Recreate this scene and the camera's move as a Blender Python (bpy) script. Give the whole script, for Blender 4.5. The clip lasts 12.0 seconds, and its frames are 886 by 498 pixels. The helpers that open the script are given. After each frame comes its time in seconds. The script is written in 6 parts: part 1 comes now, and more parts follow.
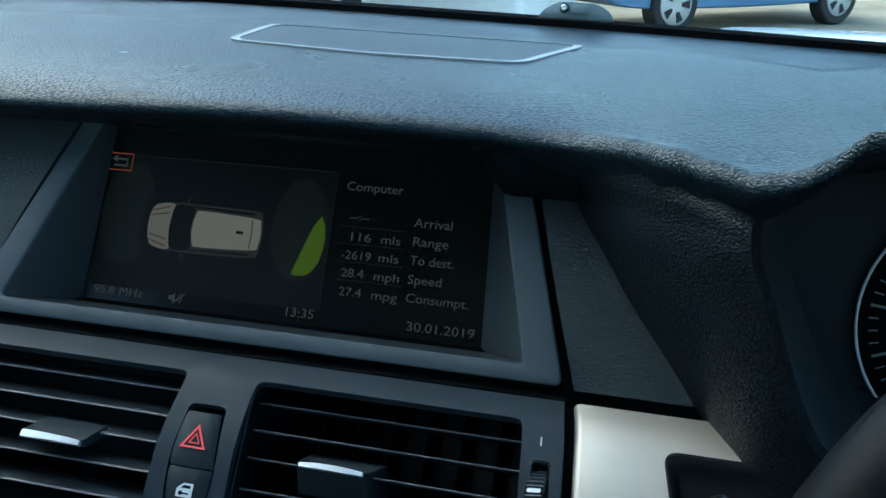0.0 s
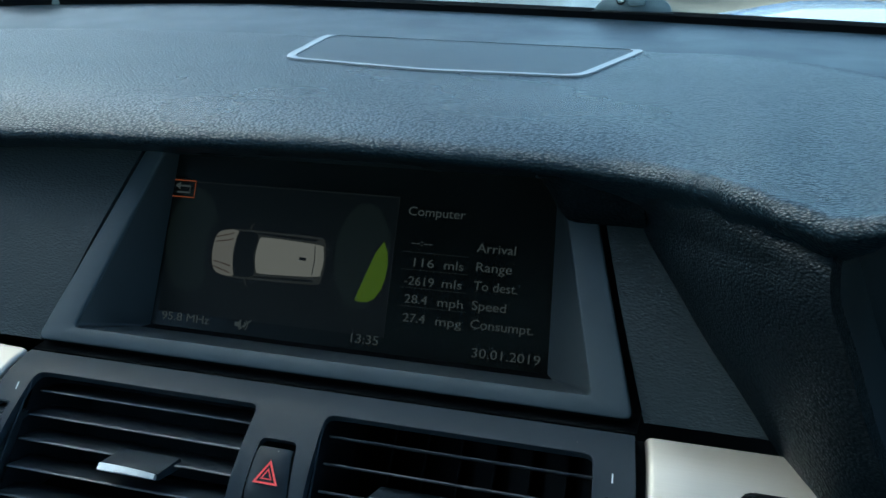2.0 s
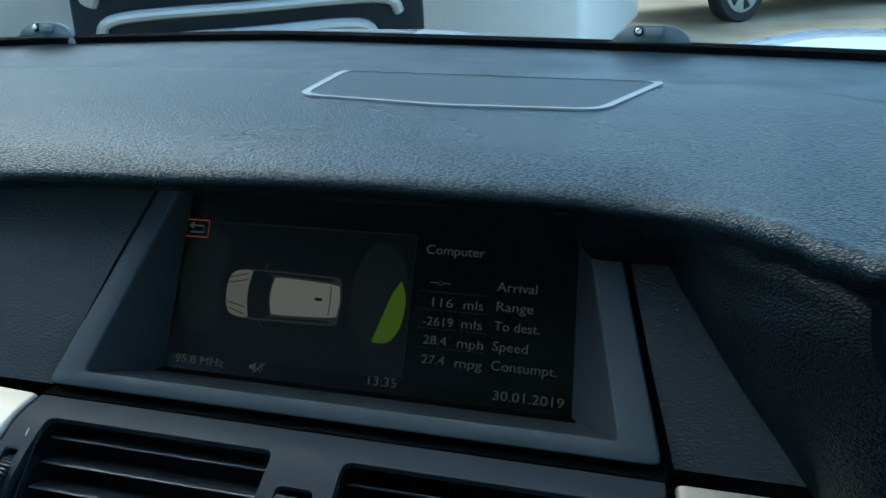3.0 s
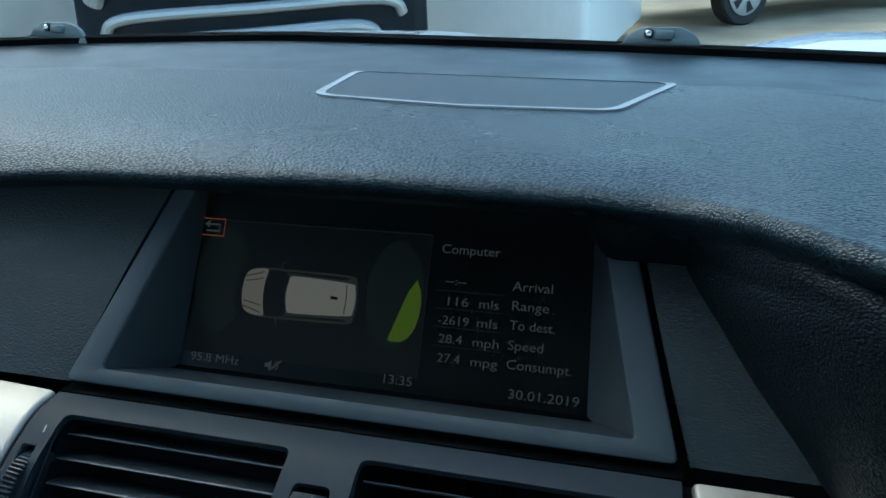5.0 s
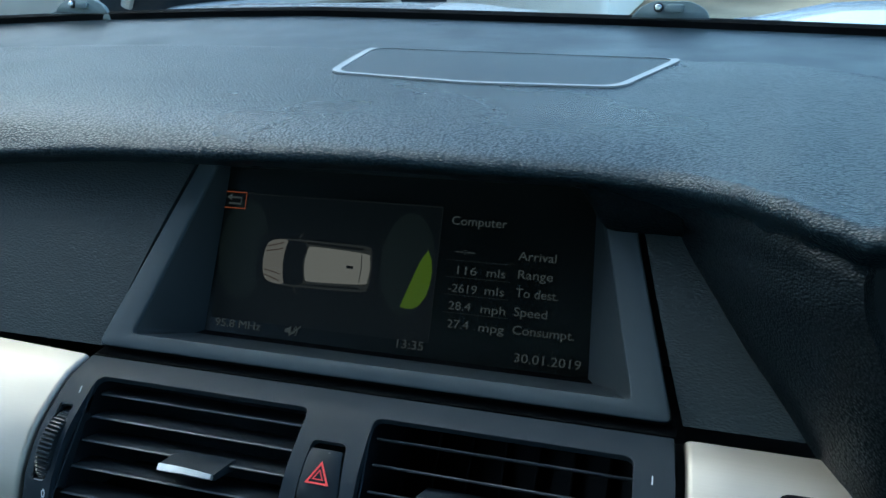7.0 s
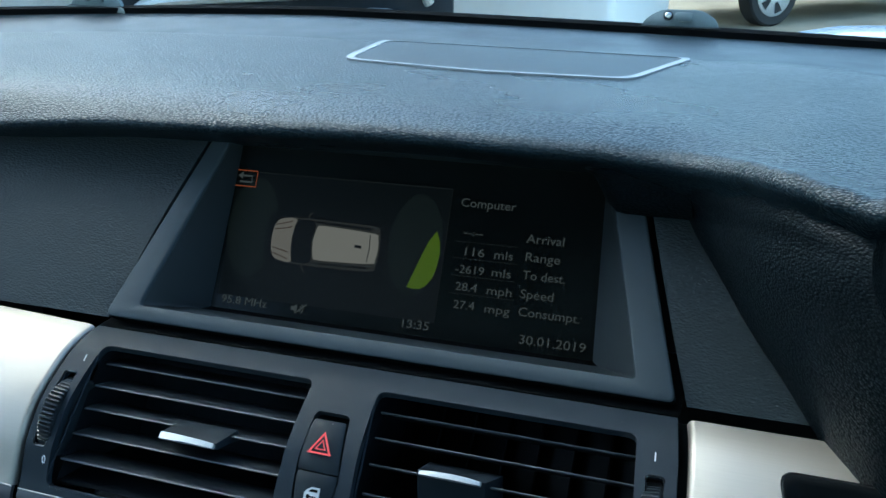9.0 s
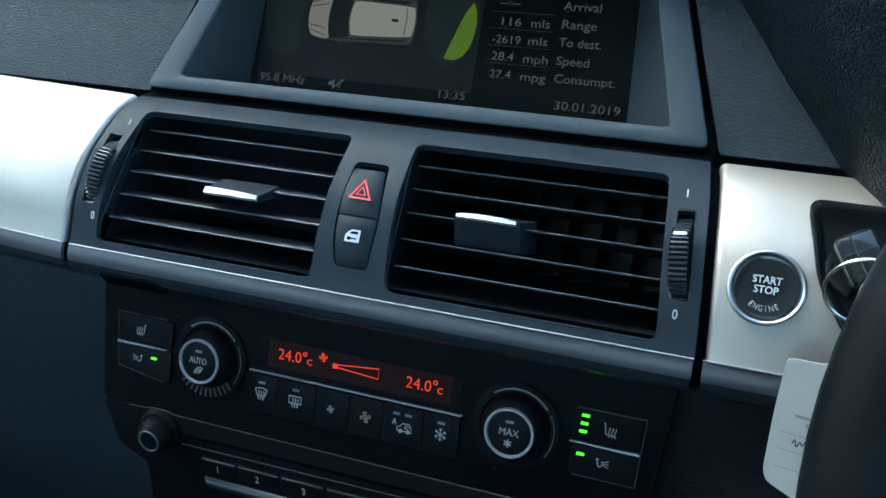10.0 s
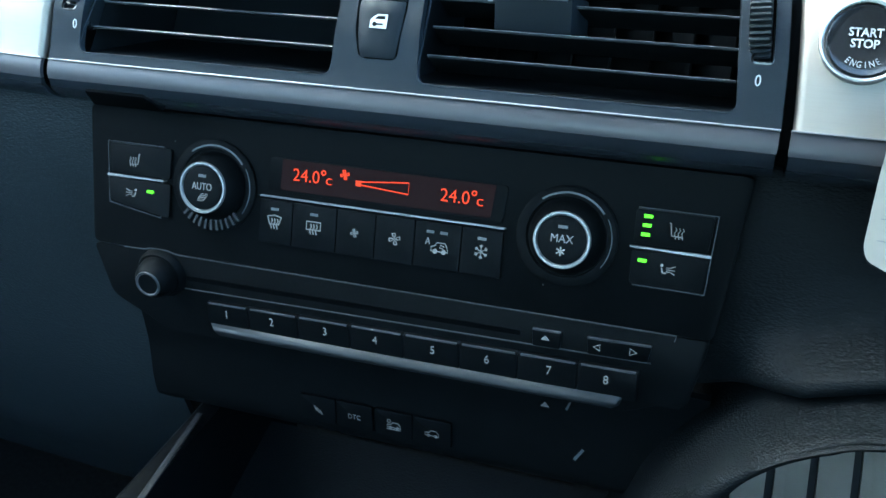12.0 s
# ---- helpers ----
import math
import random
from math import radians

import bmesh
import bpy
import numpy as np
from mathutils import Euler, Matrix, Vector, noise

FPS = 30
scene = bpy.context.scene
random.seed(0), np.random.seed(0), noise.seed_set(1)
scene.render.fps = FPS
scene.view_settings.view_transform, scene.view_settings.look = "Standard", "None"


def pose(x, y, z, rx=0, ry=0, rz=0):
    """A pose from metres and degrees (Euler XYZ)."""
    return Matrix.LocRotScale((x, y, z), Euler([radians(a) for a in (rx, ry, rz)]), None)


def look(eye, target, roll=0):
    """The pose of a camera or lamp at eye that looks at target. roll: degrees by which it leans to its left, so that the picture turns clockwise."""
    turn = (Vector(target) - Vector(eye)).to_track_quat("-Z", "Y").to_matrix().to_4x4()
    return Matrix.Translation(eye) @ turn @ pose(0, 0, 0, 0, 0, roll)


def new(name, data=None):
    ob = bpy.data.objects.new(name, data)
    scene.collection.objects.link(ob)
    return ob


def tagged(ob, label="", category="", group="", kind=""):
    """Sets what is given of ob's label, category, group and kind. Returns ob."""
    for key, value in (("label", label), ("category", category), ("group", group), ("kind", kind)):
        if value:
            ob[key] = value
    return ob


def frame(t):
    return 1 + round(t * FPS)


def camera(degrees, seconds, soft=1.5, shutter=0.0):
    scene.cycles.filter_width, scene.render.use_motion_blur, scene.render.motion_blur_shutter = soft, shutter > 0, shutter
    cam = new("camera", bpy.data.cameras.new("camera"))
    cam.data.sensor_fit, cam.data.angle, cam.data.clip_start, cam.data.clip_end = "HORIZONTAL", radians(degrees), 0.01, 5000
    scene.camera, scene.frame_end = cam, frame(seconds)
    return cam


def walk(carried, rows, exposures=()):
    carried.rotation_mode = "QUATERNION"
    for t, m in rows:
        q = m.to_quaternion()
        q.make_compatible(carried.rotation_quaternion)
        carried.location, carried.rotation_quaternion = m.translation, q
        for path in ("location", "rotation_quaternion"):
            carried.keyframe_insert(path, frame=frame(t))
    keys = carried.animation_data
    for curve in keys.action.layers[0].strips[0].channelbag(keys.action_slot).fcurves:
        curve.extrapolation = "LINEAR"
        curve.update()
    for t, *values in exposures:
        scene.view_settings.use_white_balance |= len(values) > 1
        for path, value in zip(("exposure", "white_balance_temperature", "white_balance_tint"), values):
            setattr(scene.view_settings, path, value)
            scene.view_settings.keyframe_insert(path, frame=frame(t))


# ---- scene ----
cam = camera(50.8, 12.0)
PATH = [
    (0, (0.194, -0.372, 1.23), (-0.272, 1.448, 0.546), 0.9),
    (0.5, (0.185, -0.363, 1.237), (-0.268, 1.428, 0.471), 1.0),
    (1, (0.187, -0.357, 1.254), (-0.327, 1.4, 0.449), -0.1),
    (1.5, (0.177, -0.349, 1.249), (-0.339, 1.433, 0.5), -0.6),
    (2, (0.185, -0.36, 1.257), (-0.382, 1.405, 0.505), -1.6),
    (2.5, (0.177, -0.354, 1.25), (-0.409, 1.419, 0.534), -1.7),
    (3, (0.18, -0.348, 1.256), (-0.426, 1.43, 0.568), -2.5),
    (5, (0.174, -0.353, 1.256), (-0.435, 1.425, 0.572), -2.3),
    (5.5, (0.178, -0.355, 1.258), (-0.441, 1.418, 0.568), -2.6),
    (6, (0.18, -0.368, 1.258), (-0.422, 1.412, 0.573), -2.0),
    (6.5, (0.184, -0.364, 1.262), (-0.44, 1.387, 0.525), -2.8),
    (7, (0.187, -0.373, 1.266), (-0.458, 1.367, 0.521), -2.9),
    (8.8, (0.18, -0.37, 1.252), (-0.464, 1.373, 0.513), -1.9),
    (9, (0.185, -0.386, 1.245), (-0.461, 1.375, 0.551), -0.9),
    (9.2, (0.194, -0.382, 1.252), (-0.482, 1.315, 0.439), -1.6),
    (9.5, (0.195, -0.423, 1.219), (-0.487, 1.288, 0.441), -0.1),
    (9.7, (0.197, -0.420, 1.213), (-0.491, 1.248, 0.351), -1.0),
    (10, (0.189, -0.426, 1.18), (-0.468, 1.248, 0.306), -0.6),
    (10.5, (0.184, -0.431, 1.148), (-0.467, 1.228, 0.239), -1.7),
    (11, (0.172, -0.428, 1.115), (-0.451, 1.235, 0.195), -1.5),
    (11.5, (0.16, -0.425, 1.099), (-0.436, 1.235, 0.155), -1.2),
    (12, (0.154, -0.424, 1.093), (-0.43, 1.234, 0.14), -1.1),
]
EXPOSURES = [(0.0, 2.1, 5970, -13), (1.0, 2.17, 5990, -13), (2.5, 1.85, 5990, -13), (3.0, 1.8, 5990, -13), (5.5, 1.85, 6000, -12), (7.0, 2.02, 6000, -11), (9.0, 2.3, 6030, -10), (9.5, 2.45, 6010, -11), (10.2, 3.25, 6020, -11), (10.5, 3.58, 6030, -11), (12.0, 3.82, 6130, -12)]
walk(cam, [(t, look(eye, target, roll)) for t, eye, target, roll in PATH], EXPOSURES)

# ---- light ----
world = bpy.data.worlds.new("sky")
scene.world = world
world.use_nodes = True
sky = world.node_tree.nodes.new("ShaderNodeTexSky")
sky.sky_type, sky.sun_disc = "NISHITA", False
sky.sun_elevation, sky.sun_rotation = radians(48), radians(-76)
sky.air_density, sky.dust_density, sky.ozone_density = 1.0, 1.5, 2.5
world.node_tree.nodes["Background"].inputs[1].default_value = 0.15
world.node_tree.links.new(sky.outputs[0], world.node_tree.nodes["Background"].inputs[0])
sun = new("sun", bpy.data.lights.new("sun", "SUN"))
sun.data.energy, sun.data.angle, sun.data.color = 0.3, radians(90), (1.0, 0.96, 0.92)
sun.matrix_world = look((-6.49, 1.62, 7.43), (0, 0, 0))


# ---- materials ----
def shader(name, color, rough=0.5, metal=0.0, vary=0.0, vary_scale=20.0, bump=0.0, bump_scale=400.0, stretch=(1, 1, 1),
           grain="noise", rough_vary=0.0, specular=0.5, coat=0.0, emit=None, power=0.0, dust=0.0, dull=0.0):
    m = bpy.data.materials.new(name)
    m.use_nodes = True
    nodes, links = m.node_tree.nodes, m.node_tree.links
    b = nodes["Principled BSDF"]
    b.inputs["Base Color"].default_value = (*color, 1)
    b.inputs["Roughness"].default_value, b.inputs["Metallic"].default_value = rough, metal
    b.inputs["Specular IOR Level"].default_value, b.inputs["Coat Weight"].default_value = specular, coat
    if emit:
        b.inputs["Emission Color"].default_value, b.inputs["Emission Strength"].default_value = (*emit, 1), power
    where = nodes.new("ShaderNodeTexCoord").outputs["Object"]
    move = nodes.new("ShaderNodeMapping")
    move.inputs["Scale"].default_value = stretch
    links.new(where, move.inputs[0])
    if vary or rough_vary or dust:
        large = nodes.new("ShaderNodeTexNoise")
        large.inputs["Scale"].default_value, large.inputs["Detail"].default_value = vary_scale, 6
        links.new(move.outputs[0], large.inputs[0])
        ramp = nodes.new("ShaderNodeMapRange")
        ramp.inputs[1].default_value, ramp.inputs[2].default_value = 0.3, 0.7
        links.new(large.outputs[0], ramp.inputs[0])
        if vary:
            mix = nodes.new("ShaderNodeMix")
            mix.data_type = "RGBA"
            mix.inputs[6].default_value = (*[c * (1 - vary) for c in color], 1)
            mix.inputs[7].default_value = (*[min(1, c * (1 + vary)) for c in color], 1)
            links.new(ramp.outputs[0], mix.inputs[0])
            source = mix.outputs[2]
            if dust:
                specks = nodes.new("ShaderNodeTexVoronoi")
                specks.inputs["Scale"].default_value = 55
                links.new(where, specks.inputs[0])
                near = nodes.new("ShaderNodeMapRange")
                near.inputs[1].default_value, near.inputs[2].default_value = 0.022, 0.012
                near.inputs[3].default_value, near.inputs[4].default_value = 0, dust
                links.new(specks.outputs[0], near.inputs[0])
                speck = nodes.new("ShaderNodeMix")
                speck.data_type = "RGBA"
                speck.inputs[7].default_value = (0.5, 0.48, 0.45, 1)
                links.new(near.outputs[0], speck.inputs[0])
                links.new(source, speck.inputs[6])
                source = speck.outputs[2]
            links.new(source, b.inputs["Base Color"])
        if rough_vary:
            span = nodes.new("ShaderNodeMapRange")
            span.inputs[3].default_value, span.inputs[4].default_value = rough - rough_vary, rough + rough_vary
            links.new(ramp.outputs[0], span.inputs[0])
            links.new(span.outputs[0], b.inputs["Roughness"])
    if bump:
        relief = nodes.new("ShaderNodeBump")
        relief.inputs["Strength"].default_value, relief.inputs["Distance"].default_value = bump, 0.0008
        if grain == "leather":
            bend = nodes.new("ShaderNodeTexNoise")
            bend.inputs["Scale"].default_value, bend.inputs["Detail"].default_value = 260, 3
            links.new(move.outputs[0], bend.inputs[0])
            add = nodes.new("ShaderNodeVectorMath")
            add.operation = "MULTIPLY_ADD"
            add.inputs[1].default_value = (0.0004, 0.0004, 0.0004)
            links.new(bend.outputs[1], add.inputs[0])
            links.new(move.outputs[0], add.inputs[2])
            cells = nodes.new("ShaderNodeTexVoronoi")
            cells.feature = "F1"
            cells.inputs["Scale"].default_value = bump_scale
            links.new(add.outputs[0], cells.inputs[0])
            fine = nodes.new("ShaderNodeTexNoise")
            fine.inputs["Scale"].default_value, fine.inputs["Detail"].default_value = bump_scale * 1.3, 4
            links.new(add.outputs[0], fine.inputs[0])
            total = nodes.new("ShaderNodeMath")
            total.operation = "MULTIPLY_ADD"
            total.inputs[1].default_value = 0.25
            links.new(fine.outputs[0], total.inputs[0])
            turned = nodes.new("ShaderNodeMath")
            turned.operation = "SUBTRACT"
            turned.inputs[0].default_value = 1
            links.new(cells.outputs[0], turned.inputs[1])
            links.new(turned.outputs[0], total.inputs[2])
            links.new(total.outputs[0], relief.inputs["Height"])
            if dull:
                gloss = nodes.new("ShaderNodeMapRange")
                gloss.inputs[1].default_value, gloss.inputs[2].default_value = 0.45, 1.05
                gloss.inputs[3].default_value, gloss.inputs[4].default_value = specular * (1 - dull), specular * (1 + dull * 0.7)
                links.new(total.outputs[0], gloss.inputs[0])
                links.new(gloss.outputs[0], b.inputs["Specular IOR Level"])
        else:
            fine = nodes.new("ShaderNodeTexNoise")
            fine.inputs["Scale"].default_value, fine.inputs["Detail"].default_value = bump_scale, 5
            links.new(move.outputs[0], fine.inputs[0])
            links.new(fine.outputs[0], relief.inputs["Height"])
        links.new(relief.outputs[0], b.inputs["Normal"])
    return m


def glass(name, tint=(1, 1, 1)):
    m = bpy.data.materials.new(name)
    m.use_nodes = True
    b = m.node_tree.nodes["Principled BSDF"]
    b.inputs["Base Color"].default_value = (*tint, 1)
    b.inputs["Transmission Weight"].default_value, b.inputs["Roughness"].default_value = 1, 0.0
    b.inputs["IOR"].default_value = 1.08
    return m


LEATHER = shader("dash leather", (0.0085, 0.0165, 0.0230), 0.30, specular=0.36, vary=0.12, vary_scale=9, bump=0.5, bump_scale=1100, stretch=(0.5, 0.85, 1), dull=0.7,
                 grain="leather", rough_vary=0.05)
PANEL_LEATHER = shader("fascia leather", (0.019, 0.025, 0.029), 0.48, specular=0.2, vary=0.15, vary_scale=12, bump=0.36, bump_scale=1100, stretch=(0.45, 0.75, 1), grain="leather",
                       rough_vary=0.06)
SMOOTH = shader("smooth black plastic", (0.006, 0.015, 0.024), 0.44, specular=0.24, vary=0.1, bump=0.15, bump_scale=900, rough_vary=0.06)
SATIN = shader("satin grey lacquer", (0.0150, 0.0205, 0.0270), 0.46, specular=0.14, vary=0.08, vary_scale=30, bump=0.06, bump_scale=1500, rough_vary=0.05, dust=0.5)
BEZEL = shader("satin bezel lacquer", (0.036, 0.046, 0.055), 0.45, specular=0.14, vary=0.08, vary_scale=30, bump=0.06, bump_scale=1500, rough_vary=0.05, dust=0.5)
# Darker copy of the fascia grain: shade low on the dash is in its colour.
LOWER_SHADED = shader("lower dash grain, shade in colour", (0.0058, 0.0073, 0.0085), 0.55, specular=0.12, vary=0.15, vary_scale=12, bump=0.35, bump_scale=1200, stretch=(0.45, 0.75, 1), grain="leather", rough_vary=0.06)
# Dash leather made darker: the shade under the hood is in its colour.
COLUMN_SHADED = shader("shaded hood leather", (0.0048, 0.0078, 0.0102), 0.38, specular=0.17, vary=0.12, vary_scale=9, bump=0.5, bump_scale=1100, stretch=(0.5, 0.85, 1), dull=0.7, grain="leather", rough_vary=0.05)
BLACK = shader("black plastic", (0.0036, 0.0044, 0.0050), 0.50, specular=0.06, vary=0.15, vary_scale=60, bump=0.08, bump_scale=1200, rough_vary=0.06, dust=0.25)
GLOSS = shader("gloss black plastic", (0.012, 0.013, 0.015), 0.16, vary=0.1, rough_vary=0.04, coat=0.3)
DUCT = shader("black duct", (0.007, 0.009, 0.011), 0.8, specular=0.06, vary=0.2)
VOID = shader("dark duct", (0.024, 0.030, 0.036), 0.9, specular=0.08, vary=0.2)
RUBBER = shader("black rubber", (0.009, 0.009, 0.010), 0.7, vary=0.2, vary_scale=60)
ALUMINIUM = shader("brushed aluminium", (0.375, 0.342, 0.305), 0.52, metal=1.0, vary=0.05, vary_scale=1800, bump=0.04, bump_scale=2600, stretch=(0.02, 1, 1), rough_vary=0.05)
SATIN_STEEL = shader("satin steel", (0.42, 0.42, 0.42), 0.34, metal=1.0, vary=0.05, rough_vary=0.06)
CHROME = shader("satin chrome", (0.58, 0.59, 0.60), 0.25, metal=1.0, vary=0.04, rough_vary=0.04)
PALE_CHROME = shader("matt silver paint", (0.42, 0.435, 0.45), 0.42, metal=0.6, vary=0.05, rough_vary=0.05)
GREY_STRIP = shader("grey silver strip", (0.030, 0.033, 0.036), 0.45, metal=0.5, vary=0.06, rough_vary=0.05)
SCREEN = shader("display glass", (0.004, 0.005, 0.005), 0.2, vary=0.2, vary_scale=15, rough_vary=0.04, specular=0.09)
PRINT = shader("white print", (0.50, 0.52, 0.54), 0.6, vary=0.05)
BACKLIT = shader("backlit white symbol", (0.16, 0.17, 0.175), 0.6, vary=0.05, emit=(0.75, 0.80, 0.82), power=0.010)
DIM_PRINT = shader("dim grey print", (0.11, 0.12, 0.125), 0.6, vary=0.1)
SOFT_PRINT = shader("soft white print", (0.32, 0.335, 0.345), 0.6, vary=0.05)
RED_PRINT = shader("red print", (0.60, 0.035, 0.04), 0.5, vary=0.06)
PAPER = shader("tag card", (0.43, 0.41, 0.36), 0.65, vary=0.06, vary_scale=60, bump=0.1, bump_scale=500)
INK = shader("ink", (0.03, 0.03, 0.035), 0.6, vary=0.1)
CLIP = shader("grey clip plastic", (0.13, 0.16, 0.16), 0.5, vary=0.15, vary_scale=60, bump=0.1)


def lit(name, color, power):
    return shader(name, (0.003, 0.003, 0.003), 0.5, emit=color, power=power, specular=0.1)


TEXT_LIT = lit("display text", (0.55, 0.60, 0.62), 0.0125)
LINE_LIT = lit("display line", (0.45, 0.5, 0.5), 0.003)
WINDOW_LIT = lit("display field", (0.30, 0.46, 0.42), 0.0002)
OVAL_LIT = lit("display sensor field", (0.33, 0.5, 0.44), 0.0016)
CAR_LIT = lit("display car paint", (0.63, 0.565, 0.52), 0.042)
HOOD_LIT = lit("display car bonnet", (0.60, 0.52, 0.47), 0.034)
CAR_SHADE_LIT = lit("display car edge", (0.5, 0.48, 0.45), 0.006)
CAR_CREASE = lit("display car crease", (0.42, 0.26, 0.20), 0.016)
CAR_DARK = lit("display car glass", (0.05, 0.05, 0.05), 0.001)
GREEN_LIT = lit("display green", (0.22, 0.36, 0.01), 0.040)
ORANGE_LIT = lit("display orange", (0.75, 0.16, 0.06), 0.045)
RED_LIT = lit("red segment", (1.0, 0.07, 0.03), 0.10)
RED_FIELD = lit("red backlight", (0.5, 0.015, 0.015), 0.0016)
GREEN_LED = lit("green lamp", (0.18, 1.0, 0.04), 0.20)


# ---- building helpers ----
PLACE = {}


def thing(name, place, label, category, kind="", group=""):
    ob = new(name)
    ob.empty_display_size = 0.02
    ob.matrix_basis = Matrix.Translation(place)
    PLACE[ob] = ob.matrix_basis.copy()
    return tagged(ob, label, category, group, kind)


def finish(mesh, angle=35):
    mesh.polygons.foreach_set("use_smooth", [True] * len(mesh.polygons))
    mesh.set_sharp_from_angle(angle=radians(angle))
    return mesh


def part(name, bm, material, parent=None, label="", m=None, angle=35):
    """One mesh object from a bmesh (or a mesh that is shared), standing at m, under its thing."""
    if isinstance(bm, bmesh.types.BMesh):
        bmesh.ops.recalc_face_normals(bm, faces=bm.faces)
        mesh = bpy.data.meshes.new(name)
        bm.to_mesh(mesh)
        bm.free()
        finish(mesh, angle)
    else:
        mesh = bm
    if not mesh.materials:
        mesh.materials.append(material)
    ob = new(name, mesh)
    m = m or Matrix()
    if parent:
        ob.parent = parent
        ob.matrix_parent_inverse = PLACE[parent].inverted()
    ob.matrix_basis = m
    PLACE[ob] = m.copy()
    return tagged(ob, label)


def on(origin, normal, right=(1, 0, 0)):
    """A frame on a surface: x right, y up along it, z out of it."""
    z = Vector(normal).normalized()
    x = (Vector(right) - z * Vector(right).dot(z)).normalized()
    y = z.cross(x)
    return Matrix(((x.x, y.x, z.x, origin[0]), (x.y, y.y, z.y, origin[1]), (x.z, y.z, z.z, origin[2]), (0, 0, 0, 1)))


def smooth_curve(points, n=6, closed=False):
    """A Catmull-Rom curve through the points."""
    pts = [Vector(p) for p in points]
    out, count = [], len(pts)
    for i in range(count if closed else count - 1):
        p0, p1 = pts[i - 1 if (closed or i) else 0], pts[i]
        p2 = pts[(i + 1) % count]
        p3 = pts[(i + 2) % count] if closed else pts[min(i + 2, count - 1)]
        for k in range(n):
            t = k / n
            out.append(0.5 * (2 * p1 + (p2 - p0) * t + (2 * p0 - 5 * p1 + 4 * p2 - p3) * t * t + (3 * p1 - p0 - 3 * p2 + p3) * t ** 3))
    if not closed:
        out.append(pts[-1])
    return out


def rounded(points, r, n=4):
    """A polygon with rounded corners."""
    pts, out = [Vector(p) for p in points], []
    for i, p in enumerate(pts):
        a, b = pts[i - 1] - p, pts[(i + 1) % len(pts)] - p
        k = min(r, a.length * 0.45, b.length * 0.45)
        a, b = p + a.normalized() * k, p + b.normalized() * k
        for j in range(n + 1):
            t = j / n
            out.append(a * (1 - t) ** 2 + p * 2 * t * (1 - t) + b * t * t)
    return out


def rect(x0, y0, x1, y1):
    return [(x0, y0), (x1, y0), (x1, y1), (x0, y1)]


def circle(r, n=32, x=0.0, y=0.0, ry=None):
    return [(x + r * math.cos(2 * math.pi * i / n), y + (ry or r) * math.sin(2 * math.pi * i / n)) for i in range(n)]


def prism(bm, outline, z0, z1, bevel=0.0):
    """A flat outline raised from z0 to z1, its upper edge drawn in by the bevel."""
    pts = [Vector((p[0], p[1])) for p in outline]
    centre = sum(pts, Vector((0, 0))) / len(pts)
    rings = [(z0, 0.0), (z1 - bevel, 0.0)] + ([(z1 - bevel * 0.3, bevel * 0.3), (z1, bevel)] if bevel else [])
    loops = []
    for z, inset in rings:
        loops.append([bm.verts.new((*(p - (p - centre).normalized() * inset), z)) for p in pts])
    for a, b in zip(loops, loops[1:]):
        for i in range(len(pts)):
            bm.faces.new((a[i - 1], a[i], b[i], b[i - 1]))
    bm.faces.new(loops[0][::-1])
    bm.faces.new(loops[-1])
    return bm


def slab(outline, z0, z1, bevel=0.0):
    return prism(bmesh.new(), outline, z0, z1, bevel)


def lathe(profile, n=40, bm=None):
    """Radius and height pairs turned round z."""
    bm = bm or bmesh.new()
    loops = [[bm.verts.new((r * math.cos(2 * math.pi * i / n), r * math.sin(2 * math.pi * i / n), h)) for i in range(n)] for r, h in profile]
    for a, b in zip(loops, loops[1:]):
        for i in range(n):
            bm.faces.new((a[i - 1], a[i], b[i], b[i - 1]))
    bm.faces.new(loops[0][::-1])
    bm.faces.new(loops[-1])
    return bm


def box(sx, sy, sz, bevel=0.0, segments=2):
    bm = bmesh.new()
    bmesh.ops.create_cube(bm, size=1)
    bmesh.ops.scale(bm, vec=(sx, sy, sz), verts=bm.verts)
    if bevel:
        bmesh.ops.bevel(bm, geom=bm.edges[:], offset=bevel, segments=segments, affect="EDGES", profile=0.6)
    return bm


def tube(points, r, n=10, closed=False, bm=None):
    bm = bm or bmesh.new()
    pts = [Vector(p) for p in points]
    loops, side = [], None
    for i, p in enumerate(pts):
        a = pts[i - 1] if (i or closed) else p
        b = pts[(i + 1) % len(pts)] if (i < len(pts) - 1 or closed) else p
        d = (b - a).normalized()
        if side is None:
            side = d.orthogonal().normalized()
        side = (side - d * side.dot(d)).normalized()
        up = d.cross(side)
        rad = r(i / (len(pts) - 1)) if callable(r) else r
        loops.append([bm.verts.new(p + (side * math.cos(2 * math.pi * k / n) + up * math.sin(2 * math.pi * k / n)) * rad) for k in range(n)])
    for i in range(len(loops) if closed else len(loops) - 1):
        a, b = loops[i], loops[(i + 1) % len(loops)]
        for k in range(n):
            bm.faces.new((a[k - 1], a[k], b[k], b[k - 1]))
    if not closed:
        bm.faces.new(loops[0][::-1])
        bm.faces.new(loops[-1])
    return bm


